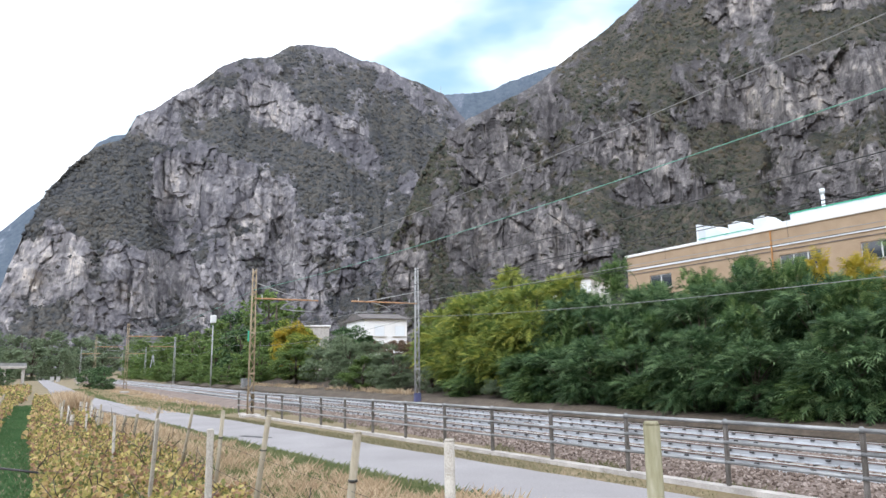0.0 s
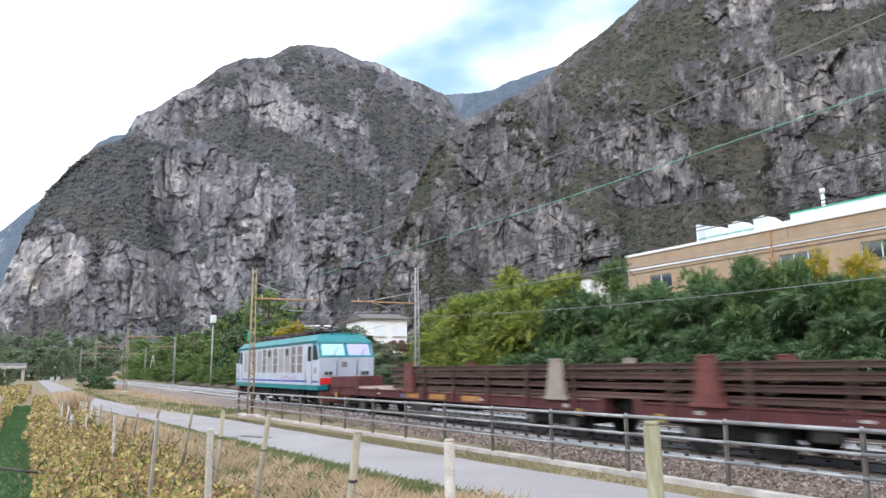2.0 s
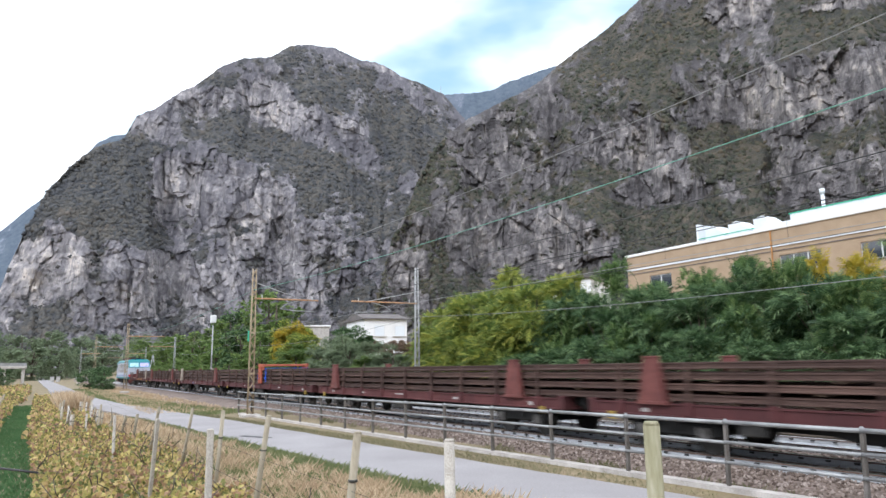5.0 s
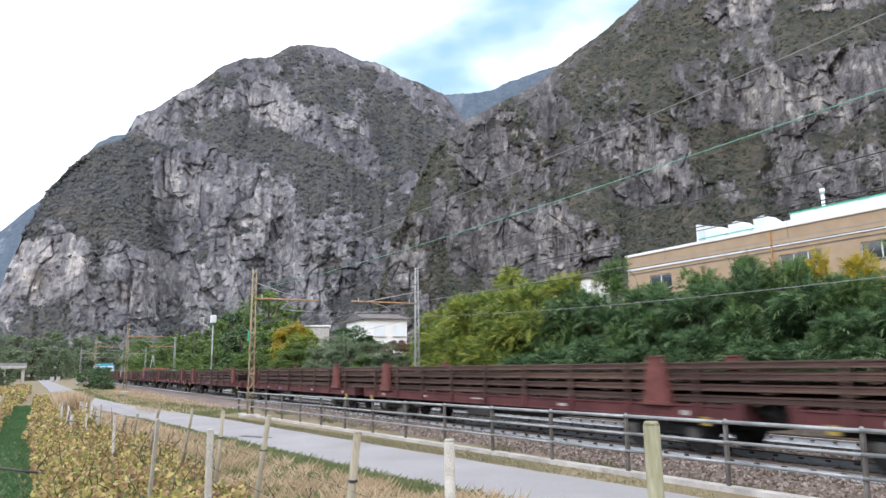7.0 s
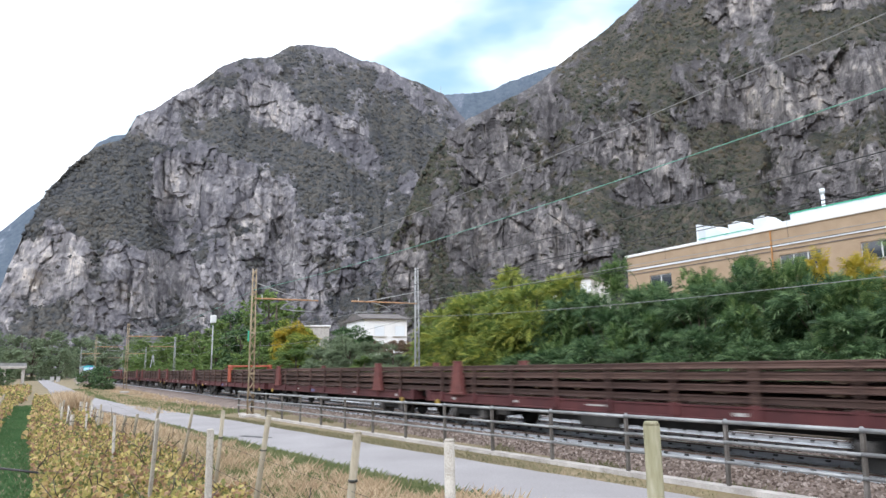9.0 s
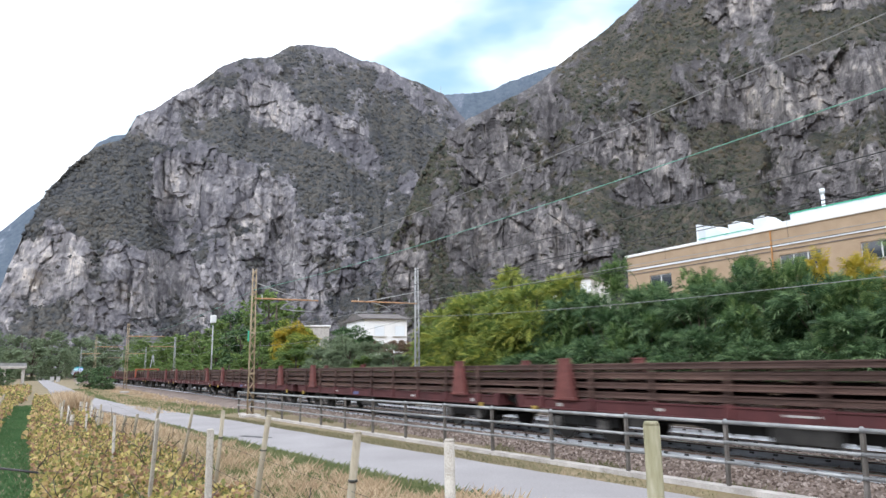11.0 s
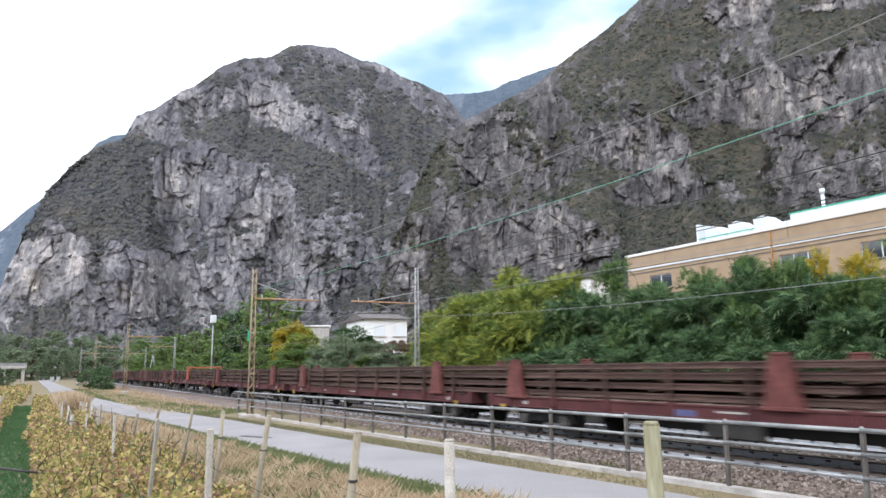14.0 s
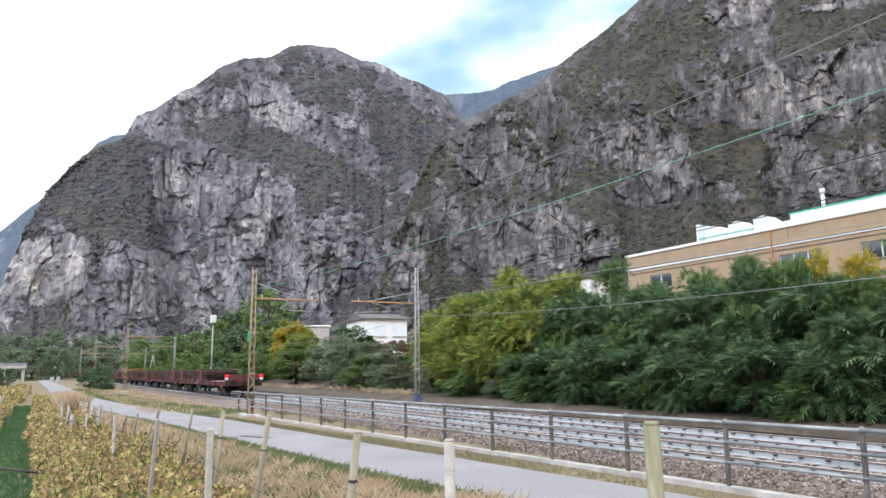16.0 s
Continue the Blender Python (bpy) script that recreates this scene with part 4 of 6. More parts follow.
        xb = N(0, 1.2)[0]
        xa = xb - sg * 0.25
        bm = B(*sorted((xa, xb + sg * 0.06)), -1.42, 1.42, 1.20, 1.52, bevel=0.03)
        part("buffer_beam", bm, M_RED, lo, "bright red buffer beam")
        for y in (-0.87, 0.87):
            bm = bmesh.new()
            rod(bm, (xb, y, 1.05), (xb + sg * 0.5, y, 1.05), 0.12, n=14)
            bu = part("buffer", bm, M_BLACK, lo)
            bm = bmesh.new()
            rod(bm, (xb + sg * 0.5, y, 1.05), (xb + sg * 0.56, y, 1.05), 0.25, n=18)
            part("buffer_head", bm, M_BLACK, bu)
        bm = B(*sorted((xb - sg * 0.35, xb - sg * 0.05)), -1.35, 1.35, 0.28, 0.88, bevel=0.04)
        part("snow_plough", bm, M_STAKE, lo, "dull red plough under the beam")
    part("underframe", B(-LOCO_L + 0.8, -0.8, -1.2, 1.2, 0.5, 0.93), M_BLACK, lo)
    for cx in (-3.1, -8.2, -13.3):
        bg = part("bogie", B(cx - 1.75, cx + 1.75, -1.22, -1.08, 0.45, 0.85, bevel=0.04), M_BLACK, lo, "black bogie frame")
        part("bogie_side", B(cx - 1.75, cx + 1.75, 1.08, 1.22, 0.45, 0.85, bevel=0.04), M_BLACK, bg)
        for dx in (-1.075, 1.075):
            wheelset(bg, cx + dx, 0.52)
            for s in (-1, 1):
                part("axle_box", B(cx + dx - 0.2, cx + dx + 0.2, s * 1.26 - 0.08, s * 1.26 + 0.08, 0.36, 0.7, bevel=0.03), M_BLACK, bg)
        for dx in (-0.4, 0.4):
            bm = bmesh.new()
            rod(bm, (cx + dx, -1.28, 0.45), (cx + dx, -1.28, 0.95), 0.12, n=10)
            part("spring", bm, M_BLACK, bg)
    for cx in (-3.4, -13.0):
        pg = part("pantograph", B(cx - 1.2, cx + 1.2, -0.6, 0.6, 3.95, 4.0), M_CLIP, lo, "folded dark pantograph")
        for s in (-1, 1):
            part("arm", rod(bmesh.new(), (cx - 1.3, s * 0.5, 4.03), (cx + 1.3, s * 0.25, 4.12 + (0.3 if cx > -5 else 0)), 0.035), M_CLIP, pg)
            part("arm", rod(bmesh.new(), (cx + 1.3, s * 0.5, 4.06), (cx - 1.1, s * 0.25, 4.16 + (0.22 if cx > -5 else 0)), 0.03), M_CLIP, pg)
            for dx in (-1.0, 1.0):
                part("insulator", rod(bmesh.new(), (cx + dx, s * 0.5, 3.75), (cx + dx, s * 0.5, 3.96), 0.07), M_STAKE, pg)
        part("pan_head", B(cx - 1.2, cx - 1.05, -0.85, 0.85, 4.17, 4.22), M_CLIP, pg)
    for y in (-0.9, 0.9):
        part("roof_bus_bar", rod(bmesh.new(), (-14.6, y, 3.98), (-1.8, y, 3.98), 0.025), M_CLIP, roof)
    for k in range(7):
        x = -4.8 - k * 1.05
        part("roof_box", B(x - 0.4, x + 0.4, -0.75, 0.75, 3.78, 3.95 + 0.03 * (k % 3), bevel=0.04), M_CLIP, roof)
    for k in range(12):
        x = -2.4 - k * 1.02
        part("insulator", rod(bmesh.new(), (x, -0.9, 3.74), (x, -0.9, 3.99), 0.055), M_STAKE, roof)
        part("conductor", rod(bmesh.new(), (x, -0.9, 4.0), (x - 0.5, -0.2, 4.06 + 0.05 * (k % 3)), 0.03, n=6), M_CLIP, roof)
    for x, y, h in ((-0.9, -0.5, 0.18), (-0.9, 0.6, 0.18), (-15.4, 0.4, 0.2)):
        part("roof_horn", rod(bmesh.new(), (x, y, 3.7), (x, y, 3.7 + h + 0.15), 0.06), M_CLIP, roof)
    for k, x in enumerate((-6.2, -5.75, -5.2, -4.6, -4.2, -3.7)):
        bm = B(-0.18, 0.18, -1.512, -1.507, -0.07 - 0.03 * (k % 2), 0.1, bevel=0.0)
        bmesh.ops.transform(bm, matrix=pose(x, 0, 1.43 + 0.05 * (k % 3), 0, 14 - 9 * (k % 3)), verts=bm.verts)
        part("graffiti_patch", bm, M_GRAFF, body, "faded purple graffiti scrawl")
    MOVERS.append((lo, 0.0))


M_GRAFF = mat("graffiti_purple", [(0.62, 0.6, 0.68), (0.42, 0.34, 0.5), (0.25, 0.16, 0.36)], 6.0, 0.5, fine=14, fine_amt=0.5, bump=0)
locomotive()
WAGON, FIRST = 19.67, 0.76


def stanchion(bm, x, y, z0, z1, wide, top):
    s = 1 if y > 0 else -1
    prism(bm, [(x - wide / 2, z0), (x + wide / 2, z0), (x + top / 2, z1), (x - top / 2, z1)], "y", y - 0.07, y + 0.07)
    box(bm, x - top / 2 - 0.02, x + top / 2 + 0.02, y - 0.09, y + 0.09, z1 - 0.05, z1, 0.01)
    box(bm, x - wide / 2 - 0.05, x + wide / 2 + 0.05, y - 0.09, y + 0.09, z0 - 0.02, z0 + 0.06, 0.01)
    return bm


def wagon(i, stakes, ends, bare=()):
    w = thing("flat_wagon", "oxide-red bogie flat wagon with side stakes, loaded with rails" if 0 < i < 17 else "oxide-red bogie flat wagon with a low end board",
              "wagon", "wagons of the train", pose(START + FIRST + WAGON * i, TRACK, 0))
    L0, L1 = 0.62, WAGON - 0.62
    for s in (-1, 1):
        bm = bmesh.new()
        y = s * 1.37
        prism(bm, [(y - s * 0.1, 0.80), (y + s * 0.03, 0.80), (y + s * 0.03, 0.835), (y, 0.845), (y, 1.055), (y + s * 0.03, 1.065), (y + s * 0.03, 1.10), (y - s * 0.1, 1.10)], "x", L0, L1)
        sb = part("sole_bar", bm, M_MAROON, w)
        for k in range(9):
            x = L0 + 1.0 + (L1 - L0 - 2.0) * k / 8
            p = part("stake_pocket", B(x - 0.09, x + 0.09, y - 0.06, y + 0.06, 0.84, 1.14, bevel=0.012), M_MAROON, sb)
            if k in stakes:
                part("stake", B(x - 0.035, x + 0.035, y - 0.045, y + 0.035, 1.1, 1.98, bevel=0.01), M_LOADRAIL, p)
        for xx, ww, hh, zz, mm in ((2.3, 0.2, 0.09, 0.93, M_CABLABEL), (5.6, 0.42, 0.06, 0.95, M_CABLABEL), (7.9, 0.55, 0.16, 0.9, M_BLUEMARK), (9.0, 0.7, 0.04, 0.97, M_CABLABEL),
                                   (13.4, 0.3, 0.07, 0.94, M_CABLABEL), (17.6, 0.2, 0.10, 0.92, M_CABLABEL)):
            if (i * 7 + int(xx * 3)) % 3 != 0:
                part("marking", B(xx, xx + ww, y + s * 0.002 - 0.004, y + s * 0.002 + 0.004, zz - hh / 2, zz + hh / 2), mm, sb, "painted marking")
        if i == 0:
            for xx in (8.3, 10.2, 12.4):
                part("marking", B(xx, xx + 1.1, y - 0.006, y + 0.006, 0.86, 1.04), M_OCHREPATCH, sb, "faded ochre paint patch")
        part("brake_box", B(9.2 + s * 0.6, 10.6 + s * 0.6, s * 1.2 - 0.1, s * 1.2 + 0.1, 0.42, 0.78, bevel=0.03), M_BRAKE, w, "dark dusty brake gear box")
        part("brake_box", B(4.8, 5.4, s * 1.2 - 0.08, s * 1.2 + 0.08, 0.5, 0.78, bevel=0.03), M_BRAKE, w, "dark dusty brake gear box")
        part("lever", B(1.25, 1.45, s * 1.42 - 0.02, s * 1.42 + 0.02, 0.68, 0.86), M_YELLOW, w, "yellow brake lever plate")
        part("lever", B(WAGON - 1.5, WAGON - 1.3, s * 1.42 - 0.02, s * 1.42 + 0.02, 0.68, 0.86), M_YELLOW, w, "yellow brake lever plate")
        for x in ends:
            m = M_STAKEW if x in bare else M_STAKE
            part("stanchion", stanchion(bmesh.new(), x, s * 1.40, 1.08, 2.17, 0.80, 0.34), m, w, "tall tapered steel stanchion")
    part("deck", B(L0, L1, -1.28, 1.28, 1.04, 1.085), M_DECK, w, "worn plank deck")
    if i in (0, 17):
        for k in range(40):
            x0 = L0 + (L1 - L0) * k / 40
            part("plank", B(x0 + 0.01, x0 + (L1 - L0) / 40 - 0.01, -1.27, 1.27, 1.085, 1.115 + 0.006 * (k % 3)), M_DECK, w)
    part("centre_sill", B(L0, L1, -0.35, 0.35, 0.55, 1.03), M_BLACK, w)
    for s in (-1, 1):
        bm = bmesh.new()
        prism(bm, [(4.6, 0.95), (15.1, 0.95), (12.6, 0.5), (7.1, 0.5)], "y", s * 0.85 - 0.05, s * 0.85 + 0.05)
        part("truss", bm, M_BLACK, w)
    for x, sg in ((L0, -1), (L1, 1)):
        h = part("headstock", B(x - 0.12, x + 0.12, -1.4, 1.4, 0.78, 1.16, bevel=0.02), M_MAROON, w)
        for y in (-0.87, 0.87):
            bu = part("buffer", rod(bmesh.new(), (x, y, 1.0), (x + sg * 0.5, y, 1.0), 0.11, n=12), M_BLACK, w)
            part("buffer_head", rod(bmesh.new(), (x + sg * 0.5, y, 1.0), (x + sg * 0.595, y, 1.0), 0.24, n=16), M_BLACK, bu)
        part("coupling", B(*sorted((x, x + sg * 0.55)), -0.08, 0.08, 0.9, 1.06), M_BLACK, w)
    if i == 0:
        part("end_board", B(L0 - 0.06, L0 + 3.1, -1.36, -1.30, 1.12, 1.60, bevel=0.015), M_MAROON, w, "low oxide-red side flap")
        part("end_board", B(L0 - 0.1, L0 - 0.02, -1.36, 1.36, 1.16, 1.60, bevel=0.015), M_MAROON, w, "low oxide-red end flap")
    if i == 17:
        part("end_board", B(L1 + 0.0, L1 + 0.08, -1.36, 1.36, 1.16, 1.62, bevel=0.015), M_STAKE, w, "low oxide-red end flap")
        for k in range(5):
            y = -1.2 + 0.6 * k
            part("end_stiffener", B(L1 + 0.08, L1 + 0.14, y - 0.05, y + 0.05, 1.16, 1.62), M_STAKE, w)
        for y in (-1.3, 1.3):
            t = part("tail_lamp", B(L1 + 0.14, L1 + 0.24, y - 0.12, y + 0.12, 1.43, 1.63, bevel=0.02), M_TAIL, w, "glowing red tail lamp")
            part("tail_board", B(L1 + 0.15, L1 + 0.22, y - 0.12, y + 0.12, 1.24, 1.41), M_FRAME, t, "white tail board")
    for cx in (2.9, WAGON - 2.9):
        bg = part("bogie", B(cx - 1.3, cx + 1.3, -1.06, -0.96, 0.38, 0.66, bevel=0.04), M_BLACK, w, "dark bogie frame")
        part("bogie_side", B(cx - 1.3, cx + 1.3, 0.96, 1.06, 0.38, 0.66, bevel=0.04), M_BLACK, bg)
        part("bolster", B(cx - 0.25, cx + 0.25, -1.1, 1.1, 0.5, 0.8), M_BLACK, bg)
        for dx in (-0.9, 0.9):
            wheelset(bg, cx + dx, 0.46)
            for s in (-1, 1):
                part("axle_box", B(cx + dx - 0.15, cx + dx + 0.15, s * 1.1 - 0.08, s * 1.1 + 0.08, 0.32, 0.6, bevel=0.03), M_AXLEBOX, bg)
    MOVERS.append((w, FIRST + WAGON * i))
    return w


M_BRAKE = mat("dusty_grey_metal", [(0.014, 0.013, 0.012), (0.028, 0.026, 0.024), (0.06, 0.055, 0.05)], 3.0, 0.8, fine=16, bump=0.2)
M_AXLEBOX = mat("pale_axle_box", [(0.03, 0.028, 0.026), (0.075, 0.07, 0.066), (0.20, 0.19, 0.18)], 3.0, 0.8, fine=16, bump=0.2)
M_OCHREPATCH = mat("ochre_patch", [(0.22, 0.1, 0.03), (0.36, 0.17, 0.05), (0.44, 0.24, 0.09)], 3.0, 0.7, fine=14, bump=0.1)
for i in range(18):
    e = {0: (9.45 - FIRST, WAGON - 2.3), 9: (2.4, WAGON - 3.6), 17: (2.0, WAGON - 9.1), 3: (), 8: (), 14: (2.7,)}.get(i, (2.7, WAGON - 2.7))
    wagon(i, range(4, 9) if i == 0 else (range(0, 5) if i == 17 else range(9)), e, {0: e[-1:], 2: e[:1]}.get(i, ()))

LAYERS = (1.165, 1.40, 1.635, 1.87)


def rail_load(x0, x1, frame_at):
    """Long new rails in four layers on timber spacers, lying across several wagons."""
    ld = thing("rail_load", "long rusty new rails stacked in four layers across the wagons", "rail stack", "loads of rails", pose(START + x0, TRACK, 0))
    n = x1 - x0
    rng = np.random.default_rng(int(x0))
    for z in LAYERS:
        for k in range(9):
            y = -1.24 + 2.48 * k / 8
            bm = bmesh.new()
            prism(bm, [(y + a, z + b) for a, b in rail_profile(0.15, 0.142)], "x", 0.6 * rng.random() ** 2, n - 0.9 * rng.random())
            part("new_rail", bm, M_LOADRAIL, ld)
    xs = np.arange(1.5, n - 1, 2.2)
    for q, x in enumerate(xs):
        for z in LAYERS:
            g = (z - 0.05) if z > 1.2 else 1.115
            xx = x + 0.25 * math.sin(q * 2.7 + z * 9)
            part("spacer", B(xx - 0.06, xx + 0.06, -1.28, 1.28, g, z), M_SPACER, ld)
    MOVERS.append((ld, x0))
    c = frame_at - x0
    fr = thing("lashing_gantry", "orange steel lashing gantry clamped over the rail stack", "gantry", "lashing gantries", pose(START + frame_at, TRACK, 0))
    for x in (-0.36, 0.02):
        for s in (-1, 1):
            bm = B(x - 0.09, x + 0.09, s * 1.43 - 0.06, s * 1.43 + 0.06, 1.12, 2.26, bevel=0.015)
            part("upright", bm, M_ORANGE, fr)
        part("crossbeam", B(x - 0.10, x + 0.10, -1.5, 1.5, 2.16, 2.30, bevel=0.02), M_ORANGE, fr)
    for s in (-1, 1):
        part("top_beam", B(-0.50, 0.55, s * 1.42 - 0.05, s * 1.42 + 0.05, 2.14, 2.32, bevel=0.015), M_ORANGE, fr)
        part("side_plate", B(-0.36, 0.02, s * 1.43 - 0.035, s * 1.43 + 0.035, 1.55, 1.68, bevel=0.01), M_ORANGE, fr)
        part("wedge", B(0.38, 0.52, s * 1.42 - 0.045, s * 1.42 + 0.045, 1.95, 2.15, bevel=0.01), M_ORANGE, fr)
    MOVERS.append((fr, frame_at))
    for dx in (0.7, -0.8) if x0 < 50 else ():
        st = thing("lashing_strap", "bright blue lashing strap round the rail stack", "strap", "lashing straps", pose(START + frame_at + dx, TRACK, 0))
        bm = bmesh.new()
        box(bm, -0.06, 0.06, -1.35, -1.335, 1.2, 2.07)
        box(bm, -0.06, 0.06, 1.335, 1.35, 1.2, 2.07)
        box(bm, -0.06, 0.06, -1.35, 1.35, 2.05, 2.07)
        part("webbing", bm, M_STRAP, st)
        part("ratchet", B(-0.08, 0.08, -1.39, -1.33, 1.35, 1.6, bevel=0.01), M_STRAP, st)
        MOVERS.append((st, frame_at + dx))


M_STRAP = mat("blue_webbing", [(0.02, 0.07, 0.40), (0.03, 0.10, 0.52), (0.05, 0.13, 0.58)], 6.0, 0.7, bump=0)
rail_load(7.55, 117.68, 69.77)
rail_load(118.98, 227.22, 168.8)
rail_load(228.71, 347.83, 286.63)


# ---- masts, brackets and overhead wires ----
def lattice_mast(x, y, z0, z1, material, width=0.30, label="slender lattice steel catenary mast beside the railway"):
    mast = thing("catenary_mast", label, "mast", "catenary masts", pose(x, y, z0))
    h = z1 - z0
    taper = 0.55
    for sx in (-1, 1):
        for sy in (-1, 1):
            bm = bmesh.new()
            rod(bm, (sx * 0.06, sy * width / 2, 0), (sx * 0.05, sy * width / 2 * taper, h), 0.028, n=4)
            part("leg", bm, material, mast)
    n = int(h / 0.42)
    for k in range(n):
        za, zb = h * k / n, h * (k + 1) / n
        wa, wb = width / 2 * (1 - (1 - taper) * k / n), width / 2 * (1 - (1 - taper) * (k + 1) / n)
        s = 1 if k % 2 else -1
        for sx in (-0.07, 0.07):
            part("brace", rod(bmesh.new(), (sx, -s * wa, za), (sx, s * wb, zb), 0.014, n=4), material, mast)
        if k % 5 == 4:
            part("tie_plate", B(-0.08, 0.08, -wb - 0.02, wb + 0.02, zb - 0.05, zb + 0.05), material, mast)
    part("footing", B(-0.4, 0.4, -0.45, 0.45, -0.25, 0.06, bevel=0.03), M_CONC, mast, "concrete footing")
    return mast


def bracket(mast, sgn, reach, z, stay):
    """A cantilever with its stay and registration arm; sgn: side on which the track lies."""
    b = part("bracket", rod(bmesh.new(), (0, 0, z), (0, sgn * reach, z), 0.045), M_BRACKET, mast, "rusty bracket tube")
    part("stay", rod(bmesh.new(), (0, 0, z + stay), (0, sgn * reach * 0.75, z + 0.03), 0.022), M_MAST, b)
    p = [(0, sgn * reach * 0.72, z), (0, sgn * reach * 0.5, z - 0.25), (0, sgn * reach * 0.40, z - 0.5), (0, sgn * reach * 0.55, z - 0.58), (0, sgn * reach * 0.95, z - 0.63)]
    for a, c in zip(p[:-1], p[1:]):
        part("registration_arm", rod(bmesh.new(), a, c, 0.03), M_WIREL, b)
    for yy in (0.12, 0.9):
        part("insulator", rod(bmesh.new(), (0, sgn * reach * yy, z - 0.05), (0, sgn * reach * yy, z + 0.2), 0.035), M_MAST, b)


m1 = lattice_mast(-36.2, 9.5, -0.32, 7.25, M_MASTR, label="rusty lattice catenary mast at the path fence")
bracket(m1, 1, 3.55, 6.0, 0.85)
part("green_flag", B(-0.012, 0.012, -0.26, -0.17, 3.75, 4.3, bevel=0.005), M_GREENTRIM, m1, "tattered green plastic strip")
m2 = lattice_mast(-36.4, 19.3, -0.25, 7.9, M_MAST, label="grey lattice catenary mast beneath the trees")
bracket(m2, -1, 4.2, 6.0, 0.7)
part("blue_base", B(-0.1, 0.1, -0.19, 0.19, 0.25, 0.75), M_BLUEMARK, m2, "blue painted base band")
for x, y, z1, m, s in ((-83.4, 8.2, 7.2, M_MASTR, 1), (-119.5, 7.3, 7.4, M_MASTR, 1), (-118.0, 18.6, 7.4, M_MAST, -1), (-165, 7.4, 7.2, M_MAST, 1), (-165, 20, 7.2, M_MAST, -1), (-215, 20, 7.2, M_MAST, -1),
                       (14.0, 9.5, 7.25, M_MASTR, 1), (14.0, 19.3, 7.9, M_MAST, -1)):
    mm = lattice_mast(x, y, -0.2, z1, m)
    bracket(mm, s, 3.8, 6.0, 0.8)


def wire(y, z, sag, label, material, r=0.010, x0=14.0, x1=-36.2, y1=None, z_end=None):
    """One span; ends at two masts."""
    bm = bmesh.new()
    y1 = y if y1 is None else y1
    z_end = z if z_end is None else z_end
    n = 24
    pts = []
    for k in range(n + 1):
        t = k / n
        pts.append((x0 + (x1 - x0) * t, y + (y1 - y) * t, z + (z_end - z) * t - sag * 4 * t * (1 - t)))
    rings = []
    for p in pts:
        rings.append([bm.verts.new((p[0], p[1] + r * math.cos(c), p[2] + r * math.sin(c))) for c in (0.3, 1.56, 2.8, 4.1, 5.3)])
    for ra, rb in zip(rings[:-1], rings[1:]):
        for c in range(5):
            bm.faces.new((ra[c], ra[(c + 1) % 5], rb[(c + 1) % 5], rb[c]))
    ob = finish("overhead_wire", bm, material)
    return tagged(ob, label, "wire", "overhead wires")


SPANS = ((14.0, -36.2), (-36.2, -83.4), (-83.4, -119.5), (-119.5, -165))


def mast_shift(x):
    return 0.0223 * min(0.0, x + 38)


def line_shift(x):
    return math.tan(radians(LINE_TURN)) * (x + 10)


for xa, xb in SPANS:
    for y, z, sag, label, material, r, shift in (
            (9.45, 6.12, 0.62, "green weathered feeder wire between the masts", M_WIREG, 0.009, mast_shift),
            (9.45, 7.12, 0.60, "thin grey earth wire between mast tops", M_WIREL, 0.008, mast_shift),
            (TRACK, 6.35, 0.40, "dark messenger wire over the near track", M_WIRE, 0.014, line_shift),
            (TRACK, 5.22, 0.03, "dark contact wire over the near track", M_WIRE, 0.011, line_shift),
            (17.1, 6.42, 0.35, "dark messenger wire over the far track", M_WIRE, 0.015, line_shift),
            (17.1, 5.42, 0.16, "grey contact wire over the far track", M_WIREL, 0.010, line_shift),
            (19.4, 6.0, 0.45, "dark feeder wire above the hedge trees", M_WIRE, 0.013, line_shift),
            (19.4, 4.95, 0.75, "pale low cable strung along the trees", M_WIREL, 0.011, line_shift)):
        wire(y + shift(xa), z, sag, label, material, r, xa, xb, y + shift(xb))
for k in range(11):
    x = 10 - 4.2 * k
    for y in (TRACK, 17.1):
        t = (14.0 - x) / 50.2
        zt = (6.35 - 0.40 * 4 * t * (1 - t)) if y < 16 else (6.42 - 0.35 * 4 * t * (1 - t))
        zb = (5.22 - 0.03 * 4 * t * (1 - t)) if y < 16 else (5.42 - 0.16 * 4 * t * (1 - t))
        ob = finish("dropper_wire", rod(bmesh.new(), (x, y + line_shift(x), zb), (x, y + line_shift(x), zt), 0.005, n=4), M_WIRE)
        tagged(ob, "thin dropper wire between messenger and contact wire", "wire", "dropper wires")


def lamp_post():
    p = thing("signal_lamp_post", "grey slender post with a white box on top beside the track", "lamp post", m=pose(-92, 19.0, -0.2))
    part("pole", rod(bmesh.new(), (0, 0, 0), (0, 0, 8.2), 0.11, 0.07, 10), M_MAST, p)
    part("box", B(-0.3, 0.3, -0.35, 0.35, 8.2, 9.2, bevel=0.05), M_FRAME, p, "white lamp box")


